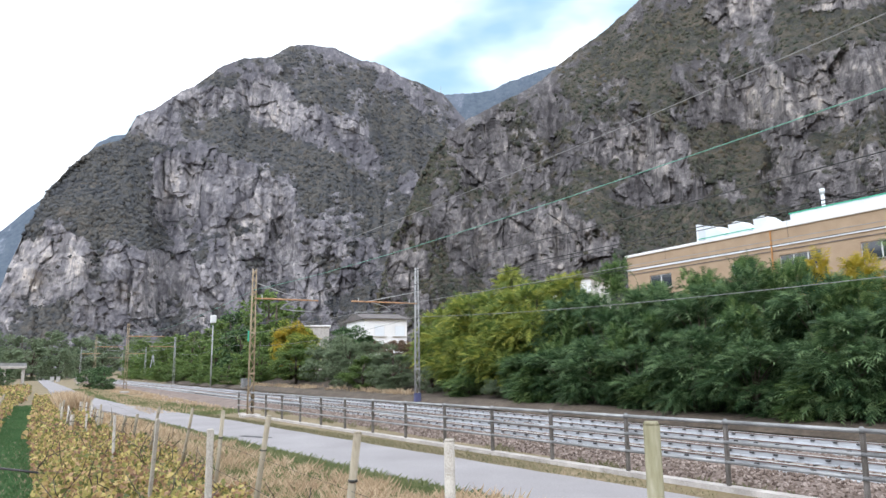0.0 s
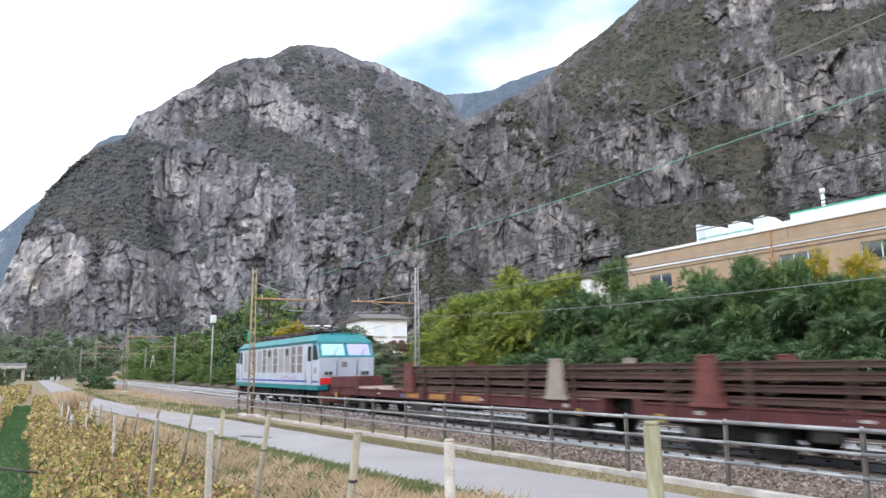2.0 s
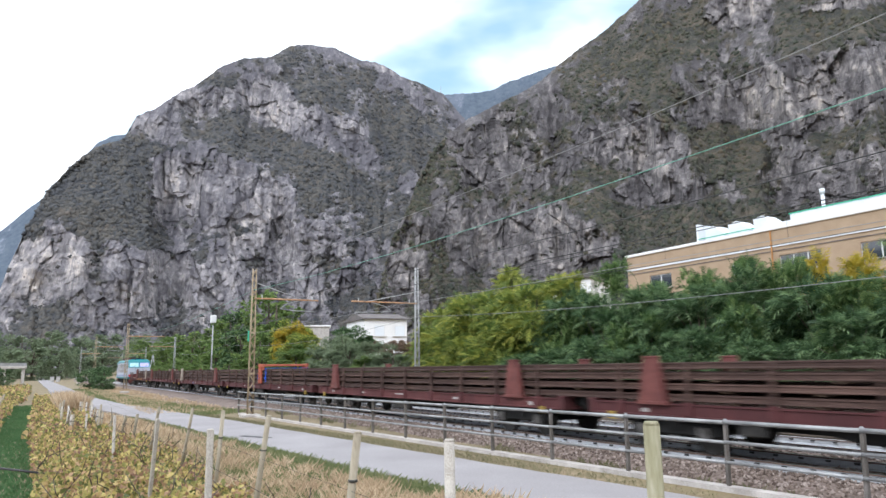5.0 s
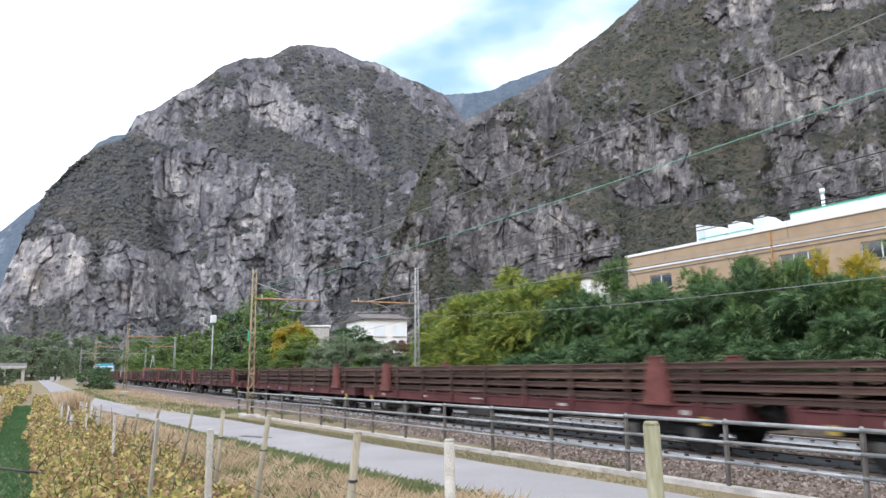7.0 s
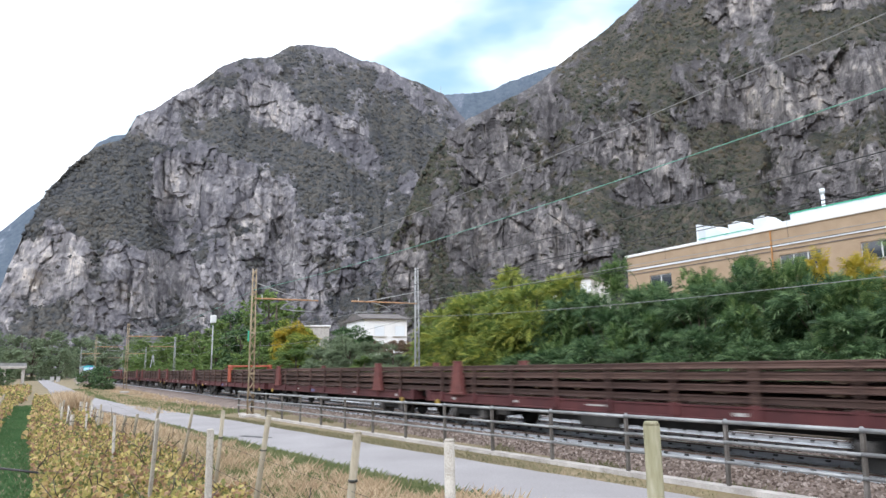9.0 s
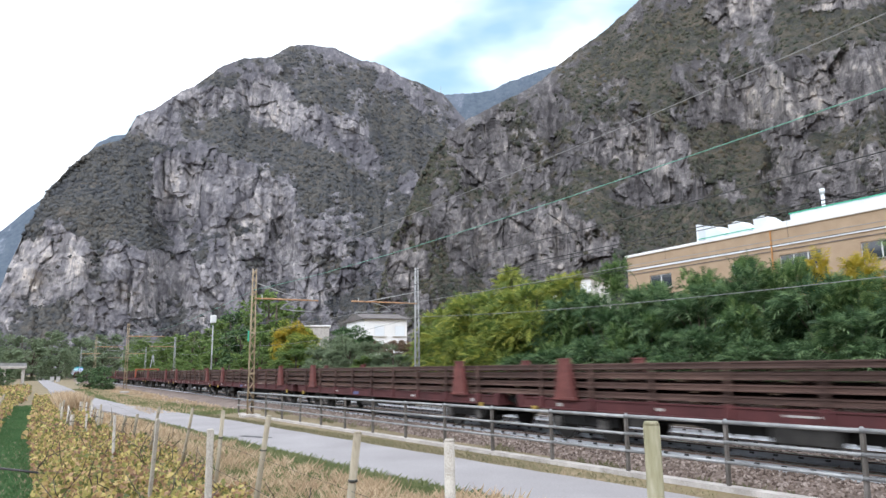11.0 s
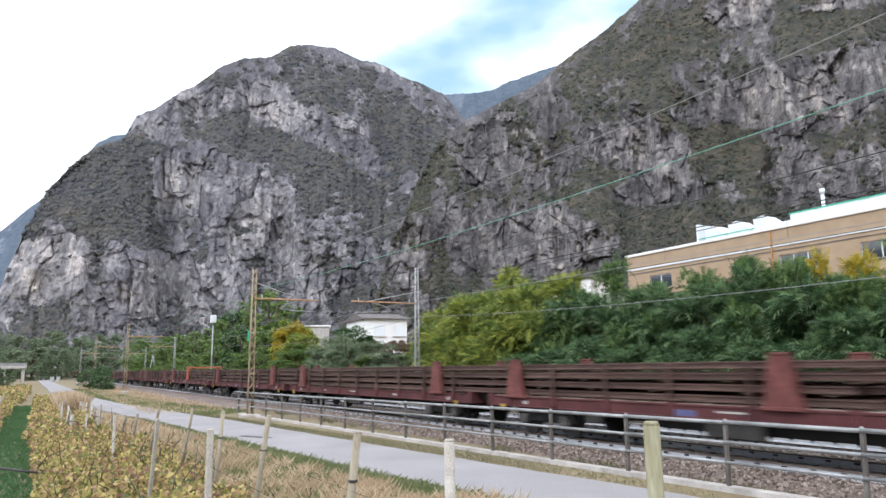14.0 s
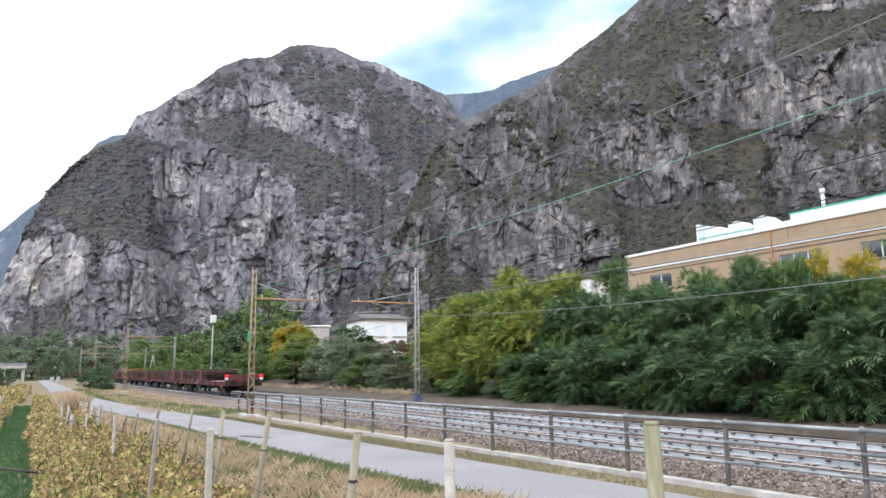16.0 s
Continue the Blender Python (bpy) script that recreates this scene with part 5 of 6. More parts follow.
lamp_post()
for x, y in ((-163, 21.3), (-166, 21.6)):
    p = thing("trestle_post", "leaning grey timber trestle post by the embankment", "post", "trestle posts", pose(x, y, -0.2))
    part("leg", rod(bmesh.new(), (0, -0.9, 0), (0, 0, 5.8), 0.07, 0.05), M_MAST, p)
    part("leg", rod(bmesh.new(), (0, 0.9, 0), (0, 0, 5.8), 0.07, 0.05), M_MAST, p)
for x, y, h, col in ((-150, 10.6, 1.5, M_CABLABEL), (-78, 19.9, 1.4, M_GALV), (-205, 3.0, 1.3, M_CABLABEL), (-212, 4.5, 1.3, M_CABLABEL)):
    p = thing("trackside_cabinet", "small pale metal trackside cabinet on a footing", "cabinet", "trackside cabinets", pose(x, y, -0.45))
    part("body", B(-0.5, 0.5, -0.45, 0.45, 0.1, h, bevel=0.04), col, p)
    part("roof", B(-0.56, 0.56, -0.51, 0.51, h, h + 0.08, bevel=0.02), M_GALV, p)
    part("footing", B(-0.6, 0.6, -0.55, 0.55, -0.1, 0.1), M_CONC, p)


# ---- buildings behind the trees ----
def window(parent, x0, x1, y, z0, z1, mullions=1):
    w = part("window", B(x0, x1, y - 0.06, y + 0.06, z0, z1), M_FRAME, parent)
    n = mullions + 1
    for k in range(n):
        a, b = x0 + (x1 - x0) * k / n + 0.07, x0 + (x1 - x0) * (k + 1) / n - 0.07
        part("pane", B(a, b, y - 0.075, y + 0.02, z0 + 0.07, z1 - 0.07), M_GLASS, w)
    part("sill", B(x0 - 0.1, x1 + 0.1, y - 0.2, y + 0.02, z0 - 0.1, z0 - 0.02), M_WALLW, w)
    part("shade_box", B(x0, x1, y - 0.02, y + 0.05, z1 - 0.02, z1 + 0.02), M_WALLW, w)


def factory():
    f = thing("factory_building", "ochre rendered factory with flat roof, white parapet and window bands", "building", m=pose(0, 0, 0))
    X0, X1, Y0, Y1, TOP = -54.4, 30.0, 55.0, 85.0, 13.45
    Z0, Z1 = 9.75, 11.15
    wins = [(-51.3, -48.4), (-41.2, -39.6), (-36.4, -32.6), (-29.5, -26.4), (-23.0, -19.2), (-15.5, -12.0), (-7.5, -4.0)]
    xs = [X0] + [v for w in wins for v in w] + [X1]
    part("wall", B(X0, X1, Y0, Y0 + 0.4, 0.5, Z0), M_OCHRE, f)
    part("wall", B(X0, X1, Y0, Y0 + 0.4, Z1, TOP), M_OCHRE, f)
    for a, b in zip(xs[0::2], xs[1::2]):
        part("pier", B(a, b, Y0, Y0 + 0.4, Z0, Z1), M_OCHRE, f)
    for a, b in wins:
        window(f, a, b, Y0 + 0.2, Z0, Z1, 1 if b - a < 3.4 else 2)
    part("wall", B(X0, X0 + 0.4, Y0 + 0.4, Y1, 0.5, TOP), M_OCHRE, f)
    part("wall", B(X0 + 0.4, X1, Y1 - 0.4, Y1, 0.5, TOP), M_OCHRE, f)
    part("wall", B(X1 - 0.4, X1, Y0 + 0.4, Y1 - 0.4, 0.5, TOP), M_OCHRE, f)
    part("roof", B(X0 + 0.4, X1 - 0.4, Y0 + 0.4, Y1 - 0.4, TOP - 0.5, TOP - 0.2), M_ROOFT, f)
    part("cornice", B(X0 - 0.15, X1, Y0 - 0.15, Y0 + 0.4, TOP, TOP + 0.28, bevel=0.03), M_WALLW, f, "pale cornice")
    part("string_course", B(X0 - 0.05, X1, Y0 - 0.10, Y0 - 0.002, 11.95, 12.12), M_PARAPET, f, "pale grey string course")
    part("string_course", B(X0 - 0.05, X1, Y0 - 0.06, Y0 - 0.002, 11.55, 11.62), M_ROOFT, f)
    part("parapet", B(-38.9, X1, Y0 + 0.5, Y0 + 0.8, TOP, 14.15), M_PARAPET, f, "white sheet metal parapet")
    par = part("parapet", B(-35.6, X1, Y0 + 0.9, Y0 + 1.2, TOP, 14.75), M_PARAPET, f, "white sheet metal parapet")
    part("trim", B(-35.7, X1, Y0 + 0.85, Y0 + 1.25, 14.75, 14.85), M_GREENTRIM, par, "green edge trim")
    part("trim", B(-45.2, -38.0, Y0 + 0.6, Y0 + 0.7, 14.05, 14.13), M_GREENTRIM, f, "green edge trim")
    part("screen", B(-45.4, -45.2, Y0 + 0.6, Y0 + 5, TOP, 15.6), M_PARAPET, f)
    for x in (-43.6, -41.0, -38.3):
        bm = bmesh.new()
        prism(bm, [(x - 1.0, TOP + 0.1), (x + 1.0, TOP + 0.1), (x + 1.0, TOP + 0.9), (x - 0.1, TOP + 1.75), (x - 1.0, TOP + 1.6)], "y", Y0 + 1.0, Y0 + 3.0)
        part("roof_vent", bm, M_PARAPET, f, "white roof ventilation hood")
    fl = part("flue", rod(bmesh.new(), (-33.2, Y0 + 2, TOP - 0.2), (-33.2, Y0 + 2, 16.3), 0.15, n=14), M_PARAPET, f, "white roof flue")
    part("flue_cap", rod(bmesh.new(), (-33.2, Y0 + 2, 16.15), (-33.2, Y0 + 2, 16.6), 0.22, n=14), M_PARAPET, fl)
    for x in (-37.0, -22.0):
        part("downpipe", rod(bmesh.new(), (x, Y0 - 0.1, 1.0), (x, Y0 - 0.1, TOP), 0.07), M_OCHREPATCH, f)


factory()


def house():
    h = thing("white_house", "small white rendered house with a dark shallow roof behind the trees", "house", m=pose(-81.5, 38.6, 0.9, 0, 0, 84))
    part("wall", B(-2.9, 2.9, -0.15, 0.15, 0, 7.3), M_WALLW, h)
    part("wall", B(-2.9, -2.6, 0.15, 8, 0, 7.3), M_WALLW, h)
    part("wall", B(2.6, 2.9, 0.15, 8, 0, 7.3), M_WALLW, h)
    part("wall", B(-2.6, 2.6, 7.7, 8, 0, 7.3), M_WALLW, h)
    bm = bmesh.new()
    prism(bm, [(-0.5, 7.28), (8.5, 7.28), (8.5, 7.42), (4, 8.3), (-0.5, 7.42)], "x", -3.2, 3.2)
    part("roof", bm, M_ROOFT, h, "dark shallow tile roof")
    for x in (-0.9, 1.9):
        w = part("window", B(x - 0.7, x + 0.7, -0.2, 0.1, 5.1, 6.5), M_FRAME, h)
        part("pane", B(x - 0.62, x + 0.62, -0.22, 0.0, 5.18, 6.42), M_PARAPET, w, "closed pale shutter")
        part("sill", B(x - 1.0, x + 1.0, -0.3, 0.0, 5.0, 5.1), M_CONC, w)
    s = thing("garden_shed", "small pale grey shed beside the white house", "shed", m=pose(-93, 33.5, 0.8, 0, 0, 70))
    part("wall", B(-1.6, 1.6, -2, 2, 0, 6.9, bevel=0.05), M_CONC, s)
    part("roof", B(-1.8, 1.8, -2.2, 2.2, 6.9, 7.1, bevel=0.04), M_WALLW, s)
    s = thing("white_house", "white rendered house glimpsed between the trees", "house", m=pose(-49.5, 44, 0.8, 0, 0, 30))
    part("wall", B(-1.8, 1.8, -3, 3, 0, 8.9, bevel=0.05), M_WALLW, s)
    part("roof", B(-2.1, 2.1, -3.3, 3.3, 8.9, 9.2, bevel=0.05), M_ROOFT, s)
    part("window", B(-0.6, 0.8, -3.06, -2.9, 7.2, 8.6), M_GLASS, s)


house()


def viaduct():
    v = thing("road_bridge", "pale concrete road bridge far down the valley", "bridge", m=pose(-185, -5.5, -0.4))
    part("deck", B(-3, 3, -16, 3.0, 3.3, 3.9, bevel=0.06), M_CONC, v)
    for y in (-15, -8, -1.2, 2.4):
        part("pier", B(-2.5, 2.5, y - 0.3, y + 0.3, 0, 3.3), M_CONC, v)
    part("guard_rail", B(2.6, 2.75, -16, 3.0, 3.9, 4.6), M_GALV, v)


viaduct()


# ---- trees ----
def rand_rot(rng, n, up=0.5):
    d = rng.normal(size=(n, 3))
    d[:, 2] = d[:, 2] * 0.7 + up
    return d / np.linalg.norm(d, axis=1, keepdims=True)


def leaf_cards(pos, nrm, rng, length, width, fold=0.25):
    """Pointed, slightly folded leaves: five corners each."""
    n = len(pos)
    t = np.cross(nrm, rng.normal(size=(n, 3)))
    t /= np.linalg.norm(t, axis=1, keepdims=True) + 1e-9
    b = np.cross(nrm, t)
    L = length * (0.6 + 0.8 * rng.random((n, 1)))
    W = width * (0.6 + 0.8 * rng.random((n, 1)))
    p = np.stack([pos - t * L / 2, pos + b * W / 2 + nrm * W * fold, pos + t * L / 2 - nrm * L * 0.15, pos - b * W / 2 + nrm * W * fold], 1)
    k = 4 * np.arange(n)[:, None]
    f = np.concatenate([k + np.array([[0, 1, 2]]), k + np.array([[0, 2, 3]])], 0)
    return p.reshape(-1, 3), f


def fronds(pos, direction, rng, length, pairs=5):
    """Feathered leaves: narrow leaflets in pairs on an arching stalk, joined along the stalk so that each one is one island."""
    n = len(pos)
    side = np.cross(direction, np.array([0, 0, 1.0]) + 0.45 * rng.normal(size=(n, 3)))
    side /= np.linalg.norm(side, axis=1, keepdims=True) + 1e-9
    up = np.cross(side, direction)
    L = length * (0.55 + 0.9 * rng.random((n, 1)))
    droop = 0.25 + 0.45 * rng.random((n, 1))

    def stalk(q):
        return pos + direction * L * q + np.array([0, 0, -1.0]) * L * droop * q * q
    cols, F = [], []
    per = 4 * pairs + 1
    base = per * np.arange(n)[:, None]
    for k in range(pairs):
        q0, q1 = k / pairs, (k + 0.62) / pairs
        w = 0.30 * math.sin(math.pi * (0.25 + 0.62 * (k + 0.5) / pairs))
        reach = stalk(q1 + 0.16)
        cols += [stalk(q0), stalk(q1), reach + side * L * w - up * L * 0.08, reach - side * L * w - up * L * 0.08]
        o = 4 * k
        F += [base + np.array([[o, o + 1, o + 2]]), base + np.array([[o + 1, o, o + 3]]), base + np.array([[o, o + 4, o + 1]])]
    cols.append(stalk(1.12))
    return np.stack(cols, 1).reshape(-1, 3), np.concatenate(F, 0)


def crown_points(rng, n_clumps, n, rx, rz, zc, low, drift=0.0):
    c = rng.normal(size=(n_clumps, 3))
    c /= np.linalg.norm(c, axis=1, keepdims=True)
    c *= (0.45 + 0.55 * rng.random((n_clumps, 1)) ** 0.6)
    c = c * np.array([rx, rx, rz]) + np.array([0, 0, zc])
    c[:, 2] = np.maximum(c[:, 2], low)
    rad = rx * (0.13 + 0.24 * rng.random(n_clumps))
    which = rng.integers(0, n_clumps, n)
    d = rng.normal(size=(n, 3))
    d /= np.linalg.norm(d, axis=1, keepdims=True)
    r = rad[which][:, None] * (0.5 + 0.5 * rng.random((n, 1)) + 0.45 * rng.random((n, 1)) ** 4)
    pos = c[which] + d * r * np.array([1, 1, 0.8])
    out = pos - np.array([0, 0, zc * 0.9])
    out /= np.linalg.norm(out, axis=1, keepdims=True) + 1e-9
    return pos, d * 0.7 + out * 0.6, c


PROTO = {}


def tree(kind, name, label, x, y, z, h, w, turn):
    """kind: crown style; h: height; w: crown width. The first of a kind is built at 6 m by 4 m, the rest are copies at their own size."""
    H, W = 6.0, 4.0
    m = pose(x, y, z, 0, 0, turn) @ Matrix.Diagonal((w / W, w / W, h / H, 1))
    style, material, variant = kind
    key = (style, material.name, variant)
    if key in PROTO:
        ob = copy_thing(PROTO[key], m)
        return tagged(ob, label, "bush" if "bush" in name else "tree")
    seed = sum(ord(c) for c in style + material.name) + 91 * variant
    rng = np.random.default_rng(seed)
    ob = thing(name, label, "bush" if "bush" in name else "tree", "trees along the railway")
    low = 0.5 if style == "feather" else 0.25
    n_cl = {"feather": 36, "leafy": 52, "shrub": 40, "far": 40}[style]
    n_lf = {"feather": 2500, "leafy": 7800, "shrub": 5000, "far": 2700}[style]
    zc, rz = {"shrub": (2.6, 3.1), "far": (2.4, 3.0)}.get(style, (3.2, 2.8))
    pos, direction, centres = crown_points(rng, n_cl, n_lf, 1.85, rz, zc, low)
    direction /= np.linalg.norm(direction, axis=1, keepdims=True)
    if style == "feather":
        direction = direction * 0.75 + np.array([0.12, 0, 0.42]) + 0.25 * rng.normal(size=direction.shape)
        direction /= np.linalg.norm(direction, axis=1, keepdims=True)
        V, F = fronds(pos, direction, rng, 0.60)
    else:
        nr = direction * 0.6 + rand_rot(rng, len(pos), 0.6) * 0.8
        nr /= np.linalg.norm(nr, axis=1, keepdims=True)
        V, F = leaf_cards(pos, nr, rng, {"leafy": 0.22, "shrub": 0.30, "far": 0.24}[style], {"leafy": 0.125, "shrub": 0.07, "far": 0.17}[style])
    bm = bmesh.new()
    rod(bm, (0, 0, -0.4), (0.1, 0.05, 2.4), 0.13, 0.08)
    rod(bm, (0.1, 0.05, 2.4), (0.0, 0.1, 4.6), 0.08, 0.03)
    trunk = part("trunk", bm, M_BARK, ob)
    for k in range(14):
        c = centres[k]
        a = Vector((0.05, 0.03, min(3.8, 0.5 + 0.5 * c[2] * rng.random() + 0.2)))
        mid = a.lerp(Vector(c), 0.5) + Vector((0, 0, 0.25))
        bm = bmesh.new()
        rod(bm, a, mid, 0.05, 0.03, 6)
        rod(bm, mid, c, 0.03, 0.012, 6)
        part("limb", bm, M_BARK, trunk)
    mesh_from("crown", V.tolist(), F.tolist(), material, ob)
    ob.matrix_world = m
    ob.scale = (1, 1, 1)
    ob.matrix_world = m
    PROTO[key] = ob
    # the copies take over the first one's own size
    PROTO_SCALE[key] = Vector((w / W, w / W, h / H))
    return ob


PROTO_SCALE = {}


def put_tree(kind, name, label, x, y, z, h, w, turn):
    style, material, variant = kind
    key = (style, material.name, variant)
    s = PROTO_SCALE.get(key)
    if s is not None:
        m = pose(x, y, z, 0, 0, turn) @ Matrix.Diagonal((w / 4.0 / s[0], w / 4.0 / s[1], h / 6.0 / s[2], 1))
        ob = copy_thing(PROTO[key], m)
        return tagged(ob, label)
    return tree(kind, name, label, x, y, z, h, w, turn)


def grove(style, material, name, label, spots):
    rng = np.random.default_rng(len(label))
    for k, (x, y, h, w) in enumerate(spots):
        put_tree(("far" if x < -84 else style, material, k % 2), name, label, x, y, float(ground_z(x, y)) - 0.1, h * 0.92, w * 0.95, 360 * rng.random())


grove("feather", M_LEAF, "ailanthus_tree", "dense deep green feathery-leaved tree on the railway bank",
      [(-10.2, 23.2, 5.6, 4.0), (-13.6, 22.8, 5.1, 3.4), (-16.4, 23.4, 5.5, 3.8), (-18.9, 23.0, 5.3, 3.4), (-21.8, 23.4, 5.3, 3.6), (-24.6, 23.2, 5.4, 3.6),
       (-12.0, 21.1, 3.6, 3.4), (-15.2, 21.0, 3.0, 3.2), (-17.8, 21.0, 3.4, 3.2), (-20.6, 21.1, 3.0, 3.2), (-23.4, 21.2, 3.3, 3.2), (-26.4, 21.8, 3.0, 3.4),
       (-28.8, 21.9, 2.6, 3.0), (-8.2, 21.0, 3.3, 3.4), (-6.5, 23.6, 6.4, 4.4), (-27.8, 24.2, 5.9, 3.8)])
grove("feather", M_LEAFM, "robinia_tree", "light green feathery-leaved tree on the bank",
      [(-15.4, 24.2, 6.1, 2.6), (-17.6, 24.4, 6.0, 2.6), (-20.2, 24.6, 6.2, 2.6), (-26.2, 25.4, 6.9, 2.8), (-22.6, 24.6, 5.9, 2.6), (-11.6, 24.6, 6.5, 2.6), (-30.0, 22.4, 2.8, 3.0), (-8.8, 24.4, 6.8, 3.0), (-27.6, 23.0, 5.2, 2.0),
       (-16.6, 22.4, 4.4, 1.8), (-12.6, 22.4, 4.8, 1.9), (-21.0, 22.4, 4.2, 1.8)])
grove("feather", M_LEAFY, "yellowing_tree", "broad tree with yellow-green early autumn leaves",
      [(-31.2, 24.4, 7.2, 5.0), (-34.6, 25.2, 7.7, 5.2), (-38.2, 24.4, 7.2, 5.2), (-41.6, 24.0, 5.8, 4.4), (-33.0, 23.0, 4.8, 4.2), (-29.0, 25.0, 6.6, 4.0), (-36.8, 22.8, 4.2, 4.0)])
grove("feather", M_LEAFG, "golden_tree", "slender tree with golden yellow autumn leaves", [(-14.2, 25.2, 6.0, 2.8)])
grove("leafy", M_LEAFY, "golden_tree", "broad tree turning golden yellow", [(-80.0, 25.5, 7.6, 7.0), (-74.0, 24.8, 6.0, 5.4)])
grove("leafy", M_LEAFG, "golden_tree", "tree with golden yellow autumn leaves", [(-77.5, 24.6, 7.6, 4.6)])
grove("shrub", M_LEAFO, "willow_bush", "grey-green willow bush by the embankment", [(-48.0, 23.4, 3.8, 4.6), (-52.0, 24.0, 4.6, 4.6), (-56.0, 23.0, 5.2, 5.0), (-60.5, 23.6, 5.6, 5.4), (-65.0, 24.2, 4.8, 5.0), (-45.2, 22.0, 2.6, 3.2), (-39.8, 22.2, 2.4, 3.0), (-31.2, 21.9, 2.2, 2.8)])
grove("leafy", M_LEAFR, "russet_bush", "bush with sparse russet leaves", [(-58.5, 26.6, 3.6, 3.4), (-53.5, 26.6, 3.8, 3.2), (-47.0, 26.6, 5.2, 3.0)])
grove("feather", M_LEAFM, "robinia_bush", "young light green feathery bush at the track edge", [(-9.4, 20.9, 2.0, 2.4), (-13.0, 20.8, 1.8, 2.6), (-19.2, 20.9, 1.7, 2.4), (-27.5, 21.2, 2.0, 2.6), (-34.6, 21.8, 2.2, 3.0), (-5.0, 21.0, 2.2, 2.6), (-16.4, 22.0, 4.4, 2.2), (-12.2, 22.2, 4.8, 2.2), (-22.4, 22.0, 4.2, 2.2)])
grove("leafy", M_LEAFB, "broadleaf_tree", "mid green broadleaf tree along the railway",
      [(-51.0, 22.2, 3.0, 4.0), (-70.0, 23.0, 4.4, 5.5), (-85.0, 23.5, 5.0, 7.0), (-96.0, 28.5, 13.5, 10.0), (-106.0, 30.0, 15.5, 11.0), (-118.0, 27.0, 12.0, 10.0), (-130.0, 25.5, 10.6, 11.0),
       (-146.0, 26.5, 10.5, 12.0), (-165.0, 26.5, 11.0, 13.0), (-188.0, 27.0, 11.5, 14.0), (-215.0, 27.0, 12.0, 16.0), (-92.0, 25.0, 7.0, 7.5), (-112.0, 24.0, 6.5, 8.0), (-44.5, 25.6, 5.6, 4.2)])
grove("leafy", M_LEAFB, "trackside_bush", "low green bush at the foot of the railway trees", [(-86.0 - 8.5 * k, 21.8 + 0.5 * math.sin(3.1 * k), 2.6 + 1.1 * abs(math.sin(1.3 * k)), 8.0) for k in range(15)])
grove("leafy", M_LEAF, "dark_bush", "dark green bush near the bend of the path",
      [(-100.0, 7.2, 3.6, 3.4), (-108.0, 7.6, 4.0, 4.4), (-118.0, 6.6, 3.4, 4.4), (-140.0, -5.5, 3.8, 5.0), (-150.0, -8.0, 4.5, 6.0), (-66.0, 27.5, 5.5, 5.0), (-101.0, 25.0, 9.0, 8.0), (-124.0, 30.0, 13.0, 10.0)])
# the pale olive-grey leaf colour stands for haze over both far groves
grove("leafy", M_LEAFO, "valley_tree", "hazy green tree on the far valley floor",
      [(-250.0 - 14 * (k % 4) + 9 * math.sin(k * 2.3), -62.0 + 7.5 * k, 11.0 + 4.0 * abs(math.sin(k * 1.7)), 11.0 + 3 * (k % 3)) for k in range(21)])
grove("leafy", M_LEAFO, "valley_tree", "tree on the far valley floor below the cliffs", [(-330.0 - 10 * (k % 3), -95.0 + 11.0 * k, 20.0 + 6.0 * abs(math.sin(k * 2.9)), 15.0 + 2 * (k % 3)) for k in range(17)])


# ---- vineyard: posts, wires, leaves, grass ----
def post(material, x, y, top, lean_x, lean_y, r, name, label, square=False, group="vineyard posts"):
    p = thing(name, label, "post", group, pose(x, y, -0.47))
    h = top + 0.47
    bm = bmesh.new()
    if square:
        box(bm, -r, r, -r, r, 0, h, 0.012)
    else:
        rod(bm, (0, 0, 0), (0, 0, h - 0.02), r * 1.05, r, 12)
        rod(bm, (0, 0, h - 0.02), (0, 0, h), r, r * 0.8, 12)
    for v in bm.verts:
        t = v.co.z / h
        v.co.x += lean_x * t + 0.012 * math.sin(5 * t + x)
        v.co.y += lean_y * t
    part("shaft", bm, material, p)
    if not square and r > 0.03:
        zt = h * 0.72
        part("wire_tie", rod(bmesh.new(), (lean_x * 0.72, lean_y * 0.72, zt - 0.012), (lean_x * 0.72, lean_y * 0.72, zt + 0.012), r * 1.18, n=12), M_WIRE, p)
    return p


WOODL = "weathered wooden vineyard post leaning among dry grass"
CONCL = "pebbly concrete vineyard post among the vines"
post(M_MOSS, -2.80, 2.95, 1.67, -0.02, 0.0, 0.046, "vineyard_post", "mossy round wooden vineyard post at the path edge")
post(M_POSTC, -4.93, 2.90, 1.41, 0.0, 0.0, 0.043, "vineyard_post", CONCL)
for x, y, top, lx, r in ((-7.25, 2.9, 1.33, 0.42, 0.042), (-10.8, 2.9, 1.33, 0.70, 0.040), (-13.35, 2.9, 1.27, 0.40, 0.036), (-17.0, 2.9, 1.2, 1.2, 0.032), (-20.6, 2.7, 1.09, 1.45, 0.036),
                         (-22.9, 2.5, 0.78, 1.1, 0.04), (-26.2, 2.5, 0.6, 1.5, 0.04), (-29.0, 2.4, 0.45, 0.9, 0.04), (-31.4, 2.3, 0.40, 0.3, 0.04)):
    post(M_POSTW, x, y, top, lx, 0.02, r, "vineyard_post", WOODL)
for x, y, top, lx, r in ((-8.32, 1.75, 1.32, -0.05, 0.036), (-13.0, 1.75, 1.21, 0.6, 0.032), (-18.9, 1.7, 0.92, -0.25, 0.034), (-28.3, 1.6, 0.50, -0.2, 0.036)):
    post(M_POSTC, x, y, top, lx, 0.0, r, "vineyard_post", CONCL, True)
rng_p = np.random.default_rng(12)
